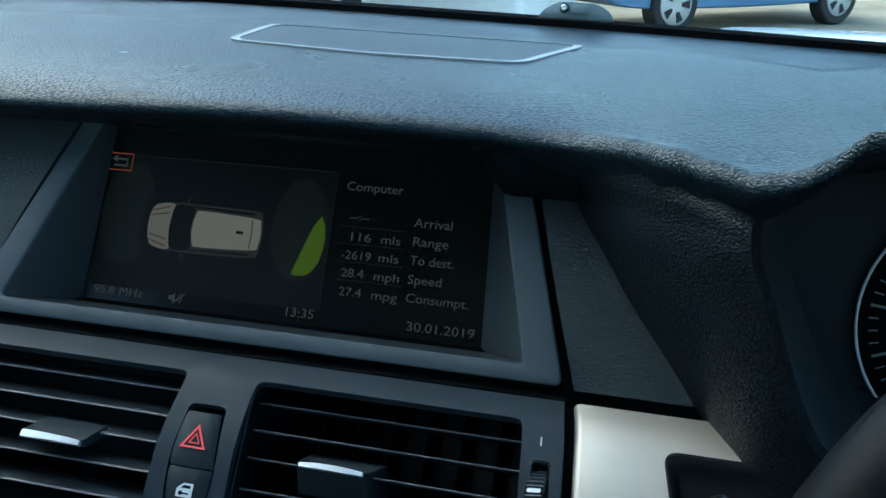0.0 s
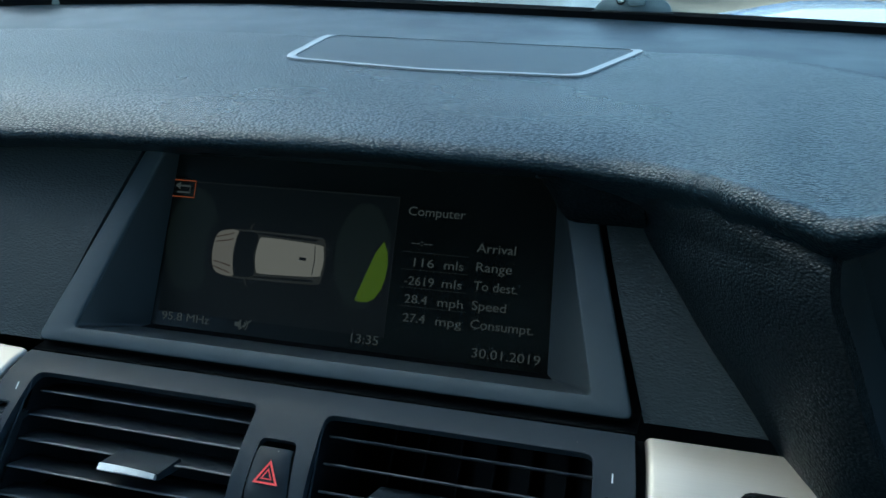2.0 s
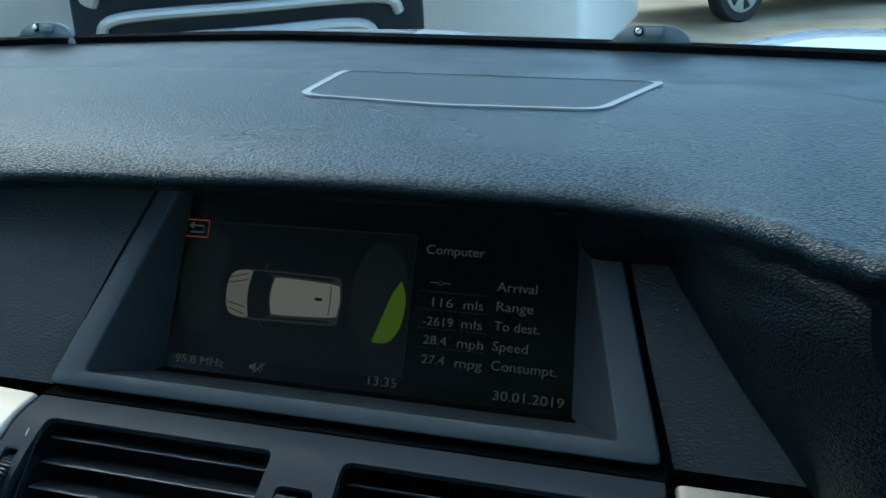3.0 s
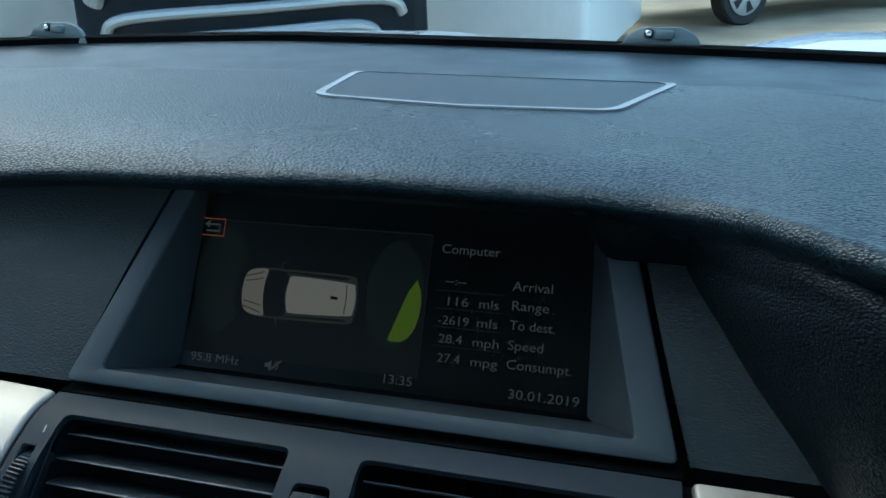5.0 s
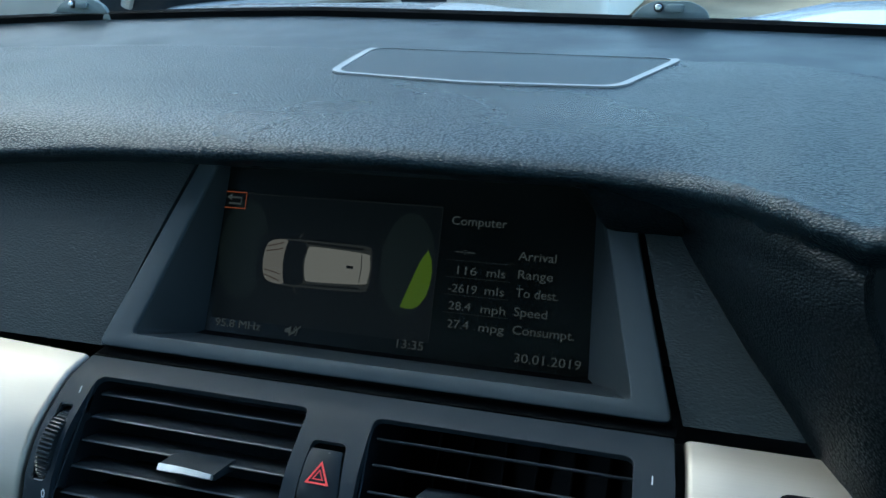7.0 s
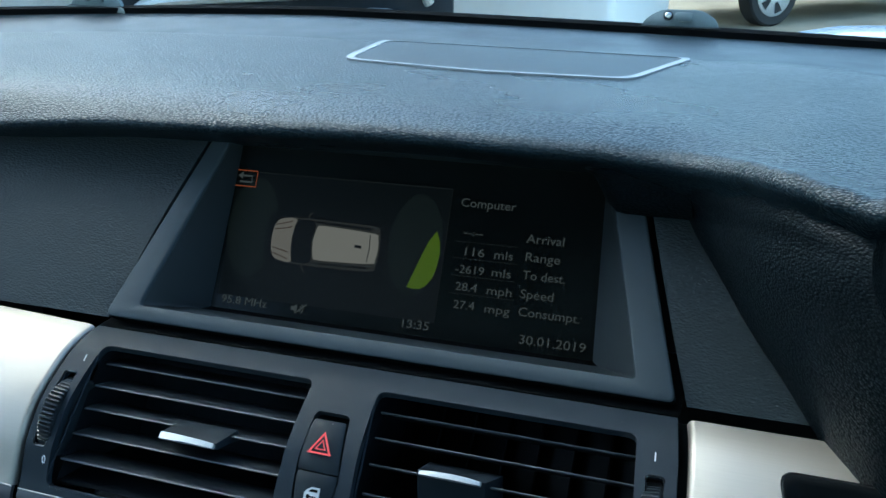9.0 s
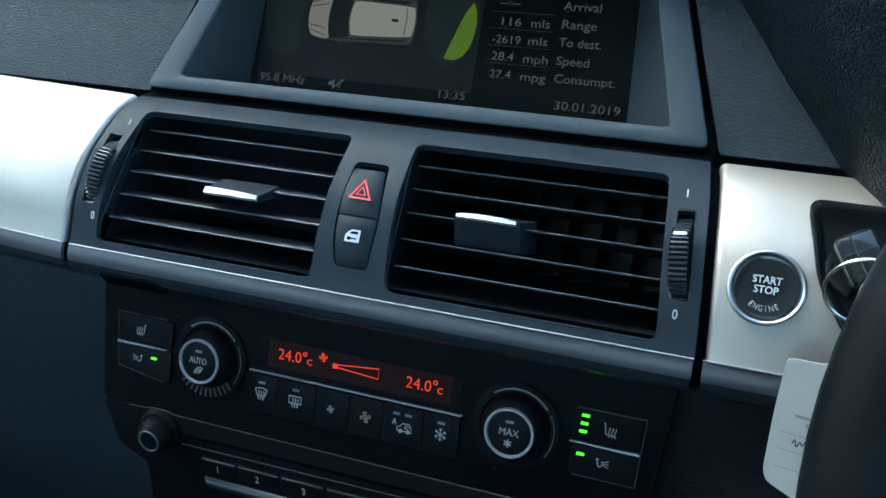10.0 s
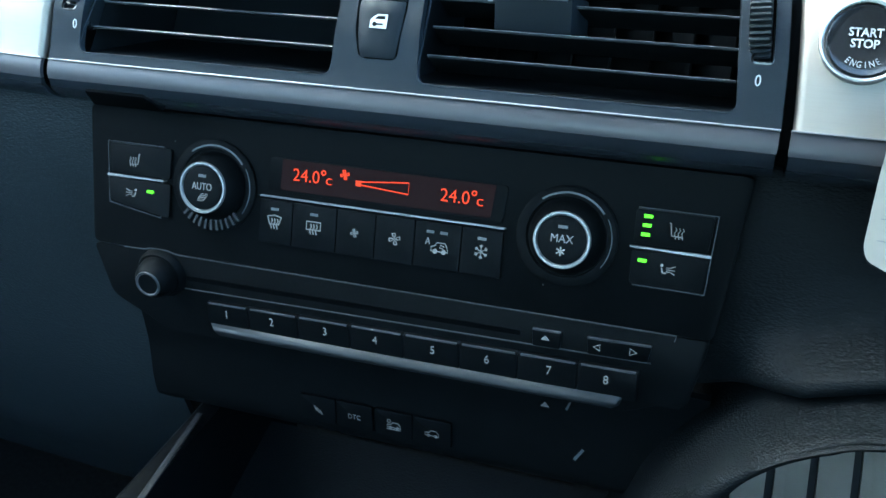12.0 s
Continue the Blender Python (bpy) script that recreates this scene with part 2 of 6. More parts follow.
def sheet(grid, thick, bm=None):
    """A curved sheet of real thickness: rows of points, with a second skin that lies behind the first."""
    bm = bm or bmesh.new()
    rows, cols = len(grid), len(grid[0])
    front = [[bm.verts.new(p) for p in row] for row in grid]
    back = []
    for i in range(rows):
        line = []
        for j in range(cols):
            du = Vector(grid[min(i + 1, rows - 1)][j]) - Vector(grid[max(i - 1, 0)][j])
            dv = Vector(grid[i][min(j + 1, cols - 1)]) - Vector(grid[i][max(j - 1, 0)])
            line.append(bm.verts.new(Vector(grid[i][j]) + du.cross(dv).normalized() * thick))
        back.append(line)
    for i in range(rows - 1):
        for j in range(cols - 1):
            bm.faces.new((front[i][j], front[i][j + 1], front[i + 1][j + 1], front[i + 1][j]))
            bm.faces.new((back[i][j], back[i + 1][j], back[i + 1][j + 1], back[i][j + 1]))
    edge = [(i, 0) for i in range(rows)] + [(rows - 1, j) for j in range(1, cols)] + [(i, cols - 1) for i in range(rows - 2, -1, -1)] + [(0, j) for j in range(cols - 2, 0, -1)]
    for (a, b), (c, d) in zip(edge, edge[1:] + edge[:1]):
        bm.faces.new((front[a][b], front[c][d], back[c][d], back[a][b]))
    return bm


def stroke(bm, points, width, z0=0.0, z1=0.0003, closed=False):
    """A drawn line of some width, as a flat raised band."""
    pts = [Vector((p[0], p[1])) for p in points]
    n, sides = len(pts), []
    for i, p in enumerate(pts):
        a = pts[i - 1] if (i or closed) else p
        b = pts[(i + 1) % n] if (i < n - 1 or closed) else p
        d = (b - a).normalized()
        sides.append((p + Vector((-d.y, d.x)) * width / 2, p - Vector((-d.y, d.x)) * width / 2))
    for i in range(n if closed else n - 1):
        (a, b), (c, d) = sides[i], sides[(i + 1) % n]
        low = [bm.verts.new((q.x, q.y, z0)) for q in (a, b, d, c)]
        top = [bm.verts.new((q.x, q.y, z1)) for q in (a, b, d, c)]
        bm.faces.new(top)
        bm.faces.new(low[::-1])
        for k in range(4):
            bm.faces.new((low[k - 1], low[k], top[k], top[k - 1]))
    return bm


def arc(x, y, r, a0, a1, n=10):
    return [(x + r * math.cos(radians(a0 + (a1 - a0) * i / n)), y + r * math.sin(radians(a0 + (a1 - a0) * i / n))) for i in range(n + 1)]


def lettering(text, size, align="LEFT", spread=1.0, depth=0.0002, bold=0.0):
    """A mesh of raised characters in the built-in font. size: the height of a capital, in metres."""
    data = bpy.data.curves.new("lettering", "FONT")
    data.body, data.size, data.align_x, data.extrude, data.space_character, data.offset = text, size / 0.69, align, depth / 2, spread, bold
    data.resolution_u = 3
    ob = bpy.data.objects.new("lettering", data)
    scene.collection.objects.link(ob)
    bpy.context.view_layer.update()
    mesh = bpy.data.meshes.new_from_object(ob.evaluated_get(bpy.context.evaluated_depsgraph_get()))
    bpy.data.objects.remove(ob)
    return mesh


def wording(text, size, material, parent, m, align="LEFT", spread=1.0, name="lettering", squeeze=1.0, bold=0.0):
    mesh = lettering(text, size, align, spread, bold=bold)
    mesh.materials.clear()
    return part(name, mesh, material, parent, m=m @ Matrix.Diagonal((squeeze, 1, 1, 1)))


def at2(m, x, y, z=0.0):
    return m @ Matrix.Translation((x, y, z))


def between(table, x):
    """Smooth values from a table of rows whose first column is x."""
    if x <= table[0][0]:
        return table[0][1:]
    for (x0, *a), (x1, *b) in zip(table, table[1:]):
        if x <= x1:
            t = (x - x0) / (x1 - x0)
            t = t * t * (3 - 2 * t)
            return [p + (q - p) * t for p, q in zip(a, b)]
    return table[-1][1:]


# ---- cabin shell ----
def cabin():
    head = shader("grey headlining", (0.30, 0.30, 0.29), 0.9, vary=0.05, bump=0.3, bump_scale=700)
    dark = shader("dark door card", (0.03, 0.03, 0.032), 0.6, vary=0.15, bump=0.3)
    carpet = shader("black carpet", (0.011, 0.0125, 0.0135), 0.95, specular=0.05, vary=0.3, vary_scale=200, bump=0.8, bump_scale=900)
    bm = bmesh.new()
    for x0, x1, line in ((-0.68, -0.38, ((-0.27, 1.575), (-0.9, 1.66), (-1.6, 1.66), (-2.3, 1.58))), (0.38, 0.68, ((-0.27, 1.575), (-0.9, 1.66), (-1.6, 1.66), (-2.3, 1.58))),
                         (-0.38, 0.38, ((-0.27, 1.575), (-0.9, 1.66), (-1.6, 1.66), (-2.3, 1.58)))):
        sheet([[(x0, y, z), ((x0 + x1) / 2, y, z), (x1, y, z)] for y, z in line], 0.03, bm)
    tagged(part("ceiling", bm, head), "grey fabric headlining of the car cabin", "ceiling", kind="structure")
    tagged(part("floor", sheet([[(-0.76, -2.3, 0.45), (0.76, -2.3, 0.45)], [(-0.76, 0.5, 0.45), (0.76, 0.5, 0.45)]], 0.03), carpet),
           "black carpet of the footwell", "floor", kind="structure")
    for name, s in (("wall_west", -1), ("wall_east", 1)):
        bm = sheet([[(s * 0.76, -2.3, z), (s * 0.76, -1.0, z), (s * 0.76, 0.62, z)] for z in (0.45, 0.8, 1.10)], 0.05 * s)
        sheet([[(s * 0.76, -2.3, 1.10), (s * 0.66, -2.3, 1.6)], [(s * 0.76, -1.95, 1.10), (s * 0.68, -1.95, 1.60)]], 0.04, bm)
        tube([(s * 0.76, -0.95, 1.08), (s * 0.73, -0.98, 1.35), (s * 0.67, -1.02, 1.62)], 0.045, 8, bm=bm)
        tube([(s * 0.76, 0.34, 1.10), (s * 0.72, 0.04, 1.35), (s * 0.66, -0.27, 1.575)], 0.035, 8, bm=bm)
        tube([(s * 0.66, -0.27, 1.575), (s * 0.67, -1.2, 1.63), (s * 0.64, -2.3, 1.58)], 0.04, 8, bm=bm)
        tagged(part(name, bm, dark), "dark door side with its window opening", "wall", kind="structure")
    tagged(part("wall_south", sheet([[(x, -2.3, z) for x in (-0.76, 0, 0.76)] for z in (0.45, 0.8, 1.12)], 0.05), dark), "dark rear end of the cabin", "wall", kind="structure")
    tagged(part("wall_north", sheet([[(x, 0.5, z) for x in (-0.76, 0, 0.76)] for z in (0.45, 0.8, 1.09)], 0.03), dark), "dark bulkhead behind the dashboard", "wall", kind="structure")


# ---- dashboard pad ----
LIP = ((-0.78, 0.05, 1.098), (-0.5, 0.042, 1.112), (-0.3, 0.037, 1.1255), (-0.15, 0.035, 1.1345), (0.0, 0.035, 1.137), (0.1, 0.034, 1.1355), (0.14, 0.028, 1.1345),
       (0.16, 0.016, 1.1365), (0.175, 0.0, 1.1400), (0.19, -0.018, 1.1420), (0.208, -0.034, 1.1415), (0.222, -0.044, 1.1405), (0.236, -0.050, 1.1460), (0.256, -0.062, 1.165),
       (0.31, -0.085, 1.190), (0.40, -0.095, 1.200), (0.49, -0.085, 1.186), (0.56, -0.04, 1.150), (0.78, 0.03, 1.11))



def base_line(x):
    """Where the pad meets the windscreen."""
    return 0.475 - 0.13 * (x + 0.05) ** 2, 1.137 - 0.028 * max(x, -0.25) - (0.03 * (x + 0.25) ** 2 if x < -0.25 else 0)


def crown(x):
    return 1.1495 - 0.020 * x - 0.10 * max(0, abs(x) - 0.12) ** 2


def back_edge(x):
    """Where the soft pad ends; it swings forward towards the driver's side."""
    return 0.253 - 4.6 * max(0.0, min(x, 0.262) - 0.115) ** 2 + 0.5 * max(0.0, min(x, 0.34) - 0.262)


def pad_profile(x):
    y, z = between(LIP, x)
    top = max(crown(x), z + 0.006)
    if x > 0.19:
        top = crown(x) + (z - 1.124) * 0.25 if z > 1.124 else crown(x)
    back = back_edge(x)
    rear = crown(x) + 0.097 * max(0.0, min(x, 0.36) - 0.14)
    roll = max(0.0, min(1.0, (x - 0.11) / 0.05)) * max(0.0, min(1.0, (0.245 - x) / 0.03))
    under = [(0.055, -0.026, 0.050, -0.030), (0.022, -0.0135, 0.018, -0.0215), (0.0045, -0.0065, 0.0075, -0.0105), (0.0, -0.0018, 0.0012, -0.0022), (0.0034, 0.0030, 0.0062, 0.0034)]
    pts = [(y + a + (c - a) * roll, z + b + (d - b) * roll) for a, b, c, d in under] + [(y + 0.016, z + (top - z) * 0.52 + 0.001 * (z < 1.13)), (y + 0.036, z + (top - z) * 0.78 + 0.001 * (z < 1.13)),
           (y + 0.068, z + (top - z) * 0.95), (0.6 * (y + 0.068) + 0.4 * back, (top + rear) / 2 + 0.0003), (0.3 * (y + 0.068) + 0.7 * back, rear + 0.0005), (back - 0.012, rear), (back - 0.002, rear - 0.0016), (back + 0.002, min(rear - 0.010, crown(x) - 0.017))]
    return smooth_curve([Vector((0, *p)) for p in pts], 4)


def pad_height(x, y):
    line = [p for p in pad_profile(x)][20:]
    for a, b in zip(line, line[1:]):
        if a.y <= y <= b.y:
            return a.z + (b.z - a.z) * (y - a.y) / (b.y - a.y)
    return line[-1].z


def dashboard():
    dash = thing("dashboard", (0, 0.25, 1.1), "black grained leather-look car dashboard with a cowled instrument hood", "dashboard")
    xs = [-0.78 + 0.04 * i for i in range(16)] + [-0.15 + 0.02 * i for i in range(17)] + [0.18 + 0.008 * i for i in range(20)] + [0.35 + 0.03 * i for i in range(15)]
    xs = sorted({round(x, 4) for x in xs} | {0.14, 0.15, 0.16, 0.17})
    grid = [[Vector((x, p.y, p.z)) for p in pad_profile(x)] for x in xs]
    part("upper_pad", sheet(grid, -0.003), LEATHER, dash, "black leather-grained soft pad, bluish with sky light", angle=60)
    grid = []
    for x in [-0.78 + 0.02 * i for i in range(79)]:
        y, z = base_line(x)
        top = crown(x)
        grid.append([Vector((x, yy, zz)) for yy, zz in ((back_edge(x) - 0.004, top - 0.013), (back_edge(x) + 0.013, top - 0.0115), (0.33, top - 0.0120), (0.4, (top - 0.012 + z) / 2 - 0.001), (y - 0.01, z), (y + 0.02, z - 0.004))])
    part("defroster_panel", sheet(grid, -0.004), SMOOTH, dash, "smooth dark panel along the windscreen", angle=60)
    # side fascias beside the display
    for s in (-1, 1):
        far = -0.72 if s < 0 else 0.225
        rows = []
        for k in range(9):
            t = k / 8
            z = 1.0285 + (1.117 - 1.0285) * t
            y = 0.002 + 0.067 * t - 0.004 * math.sin(math.pi * t)
            inner = 0.1586 - 0.0330 * t
            outer = abs(far) if s < 0 else 0.223 - 0.057 * t
            cols = [inner, inner + 0.0012] + [inner + (outer - inner) * j / 12 for j in range(1, 13)]
            rows.append([Vector((s * c, y + 0.006 * (c == inner), z)) for c in cols])
        part("fascia_panel", sheet(rows, 0.004 * s), PANEL_LEATHER, dash, "dark grained fascia panel beside the display", angle=60)
    # added dark sheet for the shade under the pad, over the corner of the screen
    rows = []
    for i in range(17):
        x = 0.100 + 0.052 * i / 16
        y, z = between(LIP, x)
        low = 1.1030 + 0.020 * max(0.0, (0.118 - x) / 0.018) ** 1.5
        deep = -0.005 + (low - 1.0335) * 0.872 - 0.0035
        rows.append([Vector((x, y + 0.014, z - 0.010)), Vector((x, (y + 0.014 + deep) / 2 - 0.001, (z - 0.010 + low) / 2)), Vector((x, deep, low)), Vector((x, deep + 0.003, low - 0.0002)), Vector((x, deep + 0.006, low + 0.002))])
    part("corner_shade", sheet(rows, -0.002), COLUMN_SHADED, dash, "dark sheet added as shade under the pad", angle=60)
    # hood round the instruments
    rim = []
    for k in range(11):
        x = 0.142 + (0.2225 - 0.142) * k / 10
        y, z = between(LIP, x)
        rim.append(Vector((x, y + 0.0088, z - 0.0112)))
    outer = smooth_curve([(0.144, 0.064, 1.106), (0.151, 0.055, 1.095), (0.165, 0.041, 1.080), (0.181, 0.027, 1.061), (0.199, 0.013, 1.043), (0.215, -0.001, 1.026), (0.238, -0.022, 1.0), (0.265, -0.045, 0.975), (0.42, -0.06, 0.955)], 5)
    inner = smooth_curve([(0.2220, -0.042, 1.124), (0.2235, -0.0445, 1.114), (0.2300, -0.047, 1.098), (0.2365, -0.049, 1.080), (0.2440, -0.051, 1.062), (0.2520, -0.053, 1.048), (0.2640, -0.054, 1.040), (0.2850, -0.055, 1.035), (0.42, -0.06, 1.030)], 5)
    rows = []
    for a, b in zip(outer, inner):
        line = []
        for k in range(11):
            t = k / 10
            line.append(a.lerp(b, t) + Vector((-0.2, -0.95, -0.1)) * 0.009 * math.sin(math.pi * t) ** 0.8)
        rows.append(line)
    first = rows[0]
    rows = [rim, [p.lerp(q, 0.35) + Vector((0, -0.002, 0)) for p, q in zip(rim, first)], [p.lerp(q, 0.7) + Vector((0, -0.001, 0)) for p, q in zip(rim, first)]] + rows
    for line in rows:
        b = line[-1].copy()
        line += [b + Vector((0.0015, 0.003, 0)), b + Vector((0.004, 0.006, -0.001))]
    liner = [[line[-1], line[-1] + Vector((0.008, 0.05, -0.003)), line[-1] + Vector((0.011, 0.10, -0.005))] for line in rows]
    part("instrument_liner", sheet(liner, -0.002), VOID, dash, "black inner wall of the instrument hood", angle=60)
    # surround darkened by its material, not by the lamps
    part("instrument_surround", sheet(rows, -0.003), COLUMN_SHADED, dash, "grained surround of the instruments, shade in its colour", angle=60)
    # lower dash to both sides of the controls
    rows = [[Vector((x, y + 0.01 * (x < -0.4), z)) for x in (-0.75, -0.5, -0.3, -0.2, -0.165, -0.1575)] for y, z in smooth_curve([(-0.030, 0.952), (-0.046, 0.935), (-0.052, 0.90), (-0.050, 0.84), (-0.040, 0.76), (-0.01, 0.66), (0.05, 0.56)], 4)]
    part("lower_panel", sheet(rows, -0.004), PANEL_LEATHER, dash, "dark grained lower dashboard panel", angle=60)
    rows = []
    for y, z in smooth_curve([(-0.030, 0.952), (-0.050, 0.938), (-0.060, 0.915), (-0.066, 0.888), (-0.074, 0.866), (-0.086, 0.856), (-0.096, 0.849), (-0.101, 0.842), (-0.095, 0.836), (-0.07, 0.832), (0.0, 0.828)], 4):
        line = []
        for x in (0.140, 0.150, 0.155, 0.160, 0.165, 0.17, 0.18, 0.19, 0.22, 0.26, 0.32, 0.5):
            low = min(1.0, max(0.0, 0.905 - z) / 0.06)
            f = min(1.0, max(0.0, (x - 0.150) / 0.045))
            f = f * f * (3 - 2 * f)
            line.append(Vector((x - 0.010 * low * (x < 0.145), y if y > -0.066 else -0.066 + (y + 0.066) * f * 0.8, z + 0.005 * low + 0.34 * low * max(0.0, min(x, 0.30) - 0.147))))
        rows.append(line)
    # shade on the knee panel comes from the darkened material
    part("knee_panel", sheet(rows, -0.004), LOWER_SHADED, dash, "grained knee panel with a rolled lower edge, shade in its colour", angle=60)
    return dash


def speaker_grille():
    ob = thing("speaker_grille", (0.018, 0.2, 1.15), "black mesh speaker grille with thin silver surround on the dashboard", "speaker")
    # the two ends lean in towards the front, with soft corners
    outer = rounded([(-0.093, 0.252), (0.130, 0.250), (0.104, 0.157), (0.012, 0.151), (-0.084, 0.163)], 0.012, 5)
    centre = Vector((0.018, 0.205))
    inner = [Vector((centre.x + (p.x - centre.x) * 0.950, centre.y + (p.y - centre.y) * 0.942)) for p in outer]
    bm = bmesh.new()
    loops = []
    for line, dz in ((outer, -0.004), (outer, 0.0012), (inner, 0.0012), (inner, -0.004)):
        loops.append([bm.verts.new((p.x, p.y, pad_height(p.x, p.y) + dz)) for p in line])
    for k in range(4):
        a, b = loops[k], loops[(k + 1) % 4]
        for i in range(len(outer)):
            bm.faces.new((a[i - 1], a[i], b[i], b[i - 1]))
    part("surround", bm, CHROME_PAINT, ob, "thin pale silver surround")
    # the mesh: a crowned plate with rows of small holes standing as dimples in its relief
    bm = bmesh.new()
    n = len(inner)
    loops = []
    for k in (1.0, 0.75, 0.5, 0.25):
        loops.append([bm.verts.new((centre.x + (p.x - centre.x) * k, centre.y + (p.y - centre.y) * k, pad_height(centre.x + (p.x - centre.x) * k, centre.y + (p.y - centre.y) * k) + 0.0006 + 0.0006 * (1 - k))) for p in inner])
    hub = bm.verts.new((centre.x, centre.y, pad_height(centre.x, centre.y) + 0.0012))
    for a, b in zip(loops, loops[1:]):
        for i in range(n):
            bm.faces.new((a[i - 1], a[i], b[i], b[i - 1]))
    for i in range(n):
        bm.faces.new((loops[-1][i - 1], loops[-1][i], hub))
    part("mesh_plate", bm, GRILLE, ob, "fine black perforated mesh")
    return ob


# ---- display ----
LEAN_BACK = radians(27.6)
SCREEN_AT = on((-0.0015, 0.0545, 1.0635), (0, -math.cos(LEAN_BACK), math.sin(LEAN_BACK)))


def mm(*pts):
    return [(x / 1000, y / 1000) for x, y in pts]


def display():
    unit = thing("infotainment_display", (0, 0.03, 1.03), "wide screen in satin grey frame showing parking sensors and trip data", "display")
    # frame: the front ring, the walls that slope in to the glass, and the rim behind
    plane = Vector((0, 0.0615, 0.0705)).normalized()
    start = Vector((0, -0.005, 1.0335))

    def face(x, z):
        p = start + plane * ((z - start.z) / plane.z)
        return Vector((x, p.y, z))
    outer = [face(*p) for p in rounded([(-0.1565, 1.0335), (0.1555, 1.0335), (0.1215, 1.122), (-0.1230, 1.122)], 0.004, 4)]
    inner = [face(*p) for p in rounded([(-0.1363, 1.0398), (0.1360, 1.0398), (0.1078, 1.120), (-0.1113, 1.120)], 0.003, 4)]
    deep = [SCREEN_AT @ Vector((x, y, -0.0005)) for x, y in rounded([(-0.1128, -0.0425), (0.1110, -0.0425), (0.1062, 0.0555), (-0.1092, 0.0555)], 0.0006, 4)]
    out = plane.cross(Vector((1, 0, 0)))
    out = -out if out.y > 0 else out
    bm = bmesh.new()
    mid_out, mid_in = sum(outer, Vector()) / len(outer), sum(inner, Vector()) / len(inner)
    rings = []
    for inset, drop in ((0.0002, 0.0010), (0.0007, 0.0003), (0.0015, 0.0)):
        rings.append([p + (mid_out - p).normalized() * inset - out * drop for p in outer])
    for grow, drop in ((0.0015, 0.0), (0.0007, 0.0003), (0.0002, 0.0009)):
        rings.append([p + (p - mid_in).normalized() * grow - out * drop for p in inner])
    rings += [[p - out * 0.0024 for p in inner], [p - out * 0.006 for p in inner]]
    loops = [[bm.verts.new(p) for p in ring] for ring in rings]
    for a, b in zip(loops, loops[1:]):
        for i in range(len(outer)):
            bm.faces.new((a[i - 1], a[i], b[i], b[i - 1]))
    flank = bmesh.new()
    sides = [[flank.verts.new(p) for p in ring] for ring in ([p - out * 0.016 for p in outer], [p - out * 0.0011 for p in outer])]
    for i in range(len(outer)):
        flank.faces.new((sides[0][i - 1], sides[0][i], sides[1][i], sides[1][i - 1]))
    part("flank", flank, SEAL, unit, "dull black side of the frame", angle=42)
    part("bezel", bm, BEZEL, unit, "satin grey tapered frame", angle=42)
    bm = bmesh.new()
    loops = [[bm.verts.new(p) for p in ring] for ring in ([p - out * 0.0026 for p in inner], deep, [p + Vector((0, 0.004, -0.002)) for p in deep])]
    for a, b in zip(loops, loops[1:]):
        for i in range(len(outer)):
            bm.faces.new((a[i - 1], a[i], b[i], b[i - 1]))
    # walls darker than the frame, standing in for the recess's shade
    part("recess", bm, RECESS, unit, "walls that slope in to the screen, shade in their colour", angle=30)
    glass_bm = slab(rounded(rect(-0.1135, -0.0435, 0.1118, 0.0565), 0.002), -0.004, 0.0)
    screen = part("screen", glass_bm, SCREEN, unit, "black glossy screen", m=SCREEN_AT)

    def shape(name, outline, material, z=0.0002, label=""):
        return part(name, slab(mm(*outline), 0.00005, z), material, screen, label, m=SCREEN_AT)

    # parking view
    shape("field", [(-109.5, -33.0), (24.5, -33.0), (24.5, 40.4), (-109.5, 40.4)], WINDOW_LIT, 0.00012)
    for x0, y0, x1, y1, w in ((-95.5, 40.4, 24.5, 40.4, 0.0005), (24.5, 40.4, 24.5, -33, 0.0003), (29.5, 12.6, 65.2, 12.6, 0.0004), (29.8, 3.6, 65.4, 3.6, 0.0004), (30.2, -5.8, 65.8, -5.8, 0.0004), (30.6, -15.4, 66.2, -15.4, 0.0004)):
        part("ruled_line", stroke(bmesh.new(), mm((x0, y0), (x1, y1)), w, 0.0001, 0.00022), LINE_LIT, screen, m=SCREEN_AT)
    shape("sensor_field", [(-94 + 16 * math.cos(a / 16 * math.pi), 8 + 29 * math.sin(a / 16 * math.pi)) for a in range(32)], OVAL_LIT, 0.00016)
    shape("sensor_field", [(7.5 + 15.5 * math.cos(a / 16 * math.pi), 8 + 28 * math.sin(a / 16 * math.pi)) for a in range(32)], OVAL_LIT, 0.00016)
    shape("sensor_wedge", [(18.9, 16.6), (21.4, 11), (22.3, 5), (21.8, -2), (20.2, -8.5), (17, -13.5), (13.2, -15.8), (9, -16), (6, -15.4), (9, -6.5), (12.3, 3.2), (15, 10.5)], GREEN_LIT, 0.00024, "green sensor wedge")
    # the car seen from above
    shadow = rounded(mm((-82, -12.5), (-11, -12.5), (-9, -10), (-9, 16), (-11, 18.5), (-82, 18.5), (-84.5, 12), (-84.5, -6)), 0.005)
    part("car_shadow", slab(shadow, 0.00005, 0.00020), CAR_DARK, screen, m=SCREEN_AT)
    body = smooth_curve(mm((-80.5, 3), (-79, 12), (-74, 15.3), (-62, 16.2), (-40, 16.0), (-18, 15.6), (-14, 13), (-12.8, 3), (-14, -7), (-18, -9.8), (-40, -10.4), (-62, -10.6), (-74, -9.6), (-79, -6)), 4, True)
    part("car_body", slab(body, 0.0002, 0.00026), CAR_SHADE_LIT, screen, "pale car outline seen from above", m=SCREEN_AT)
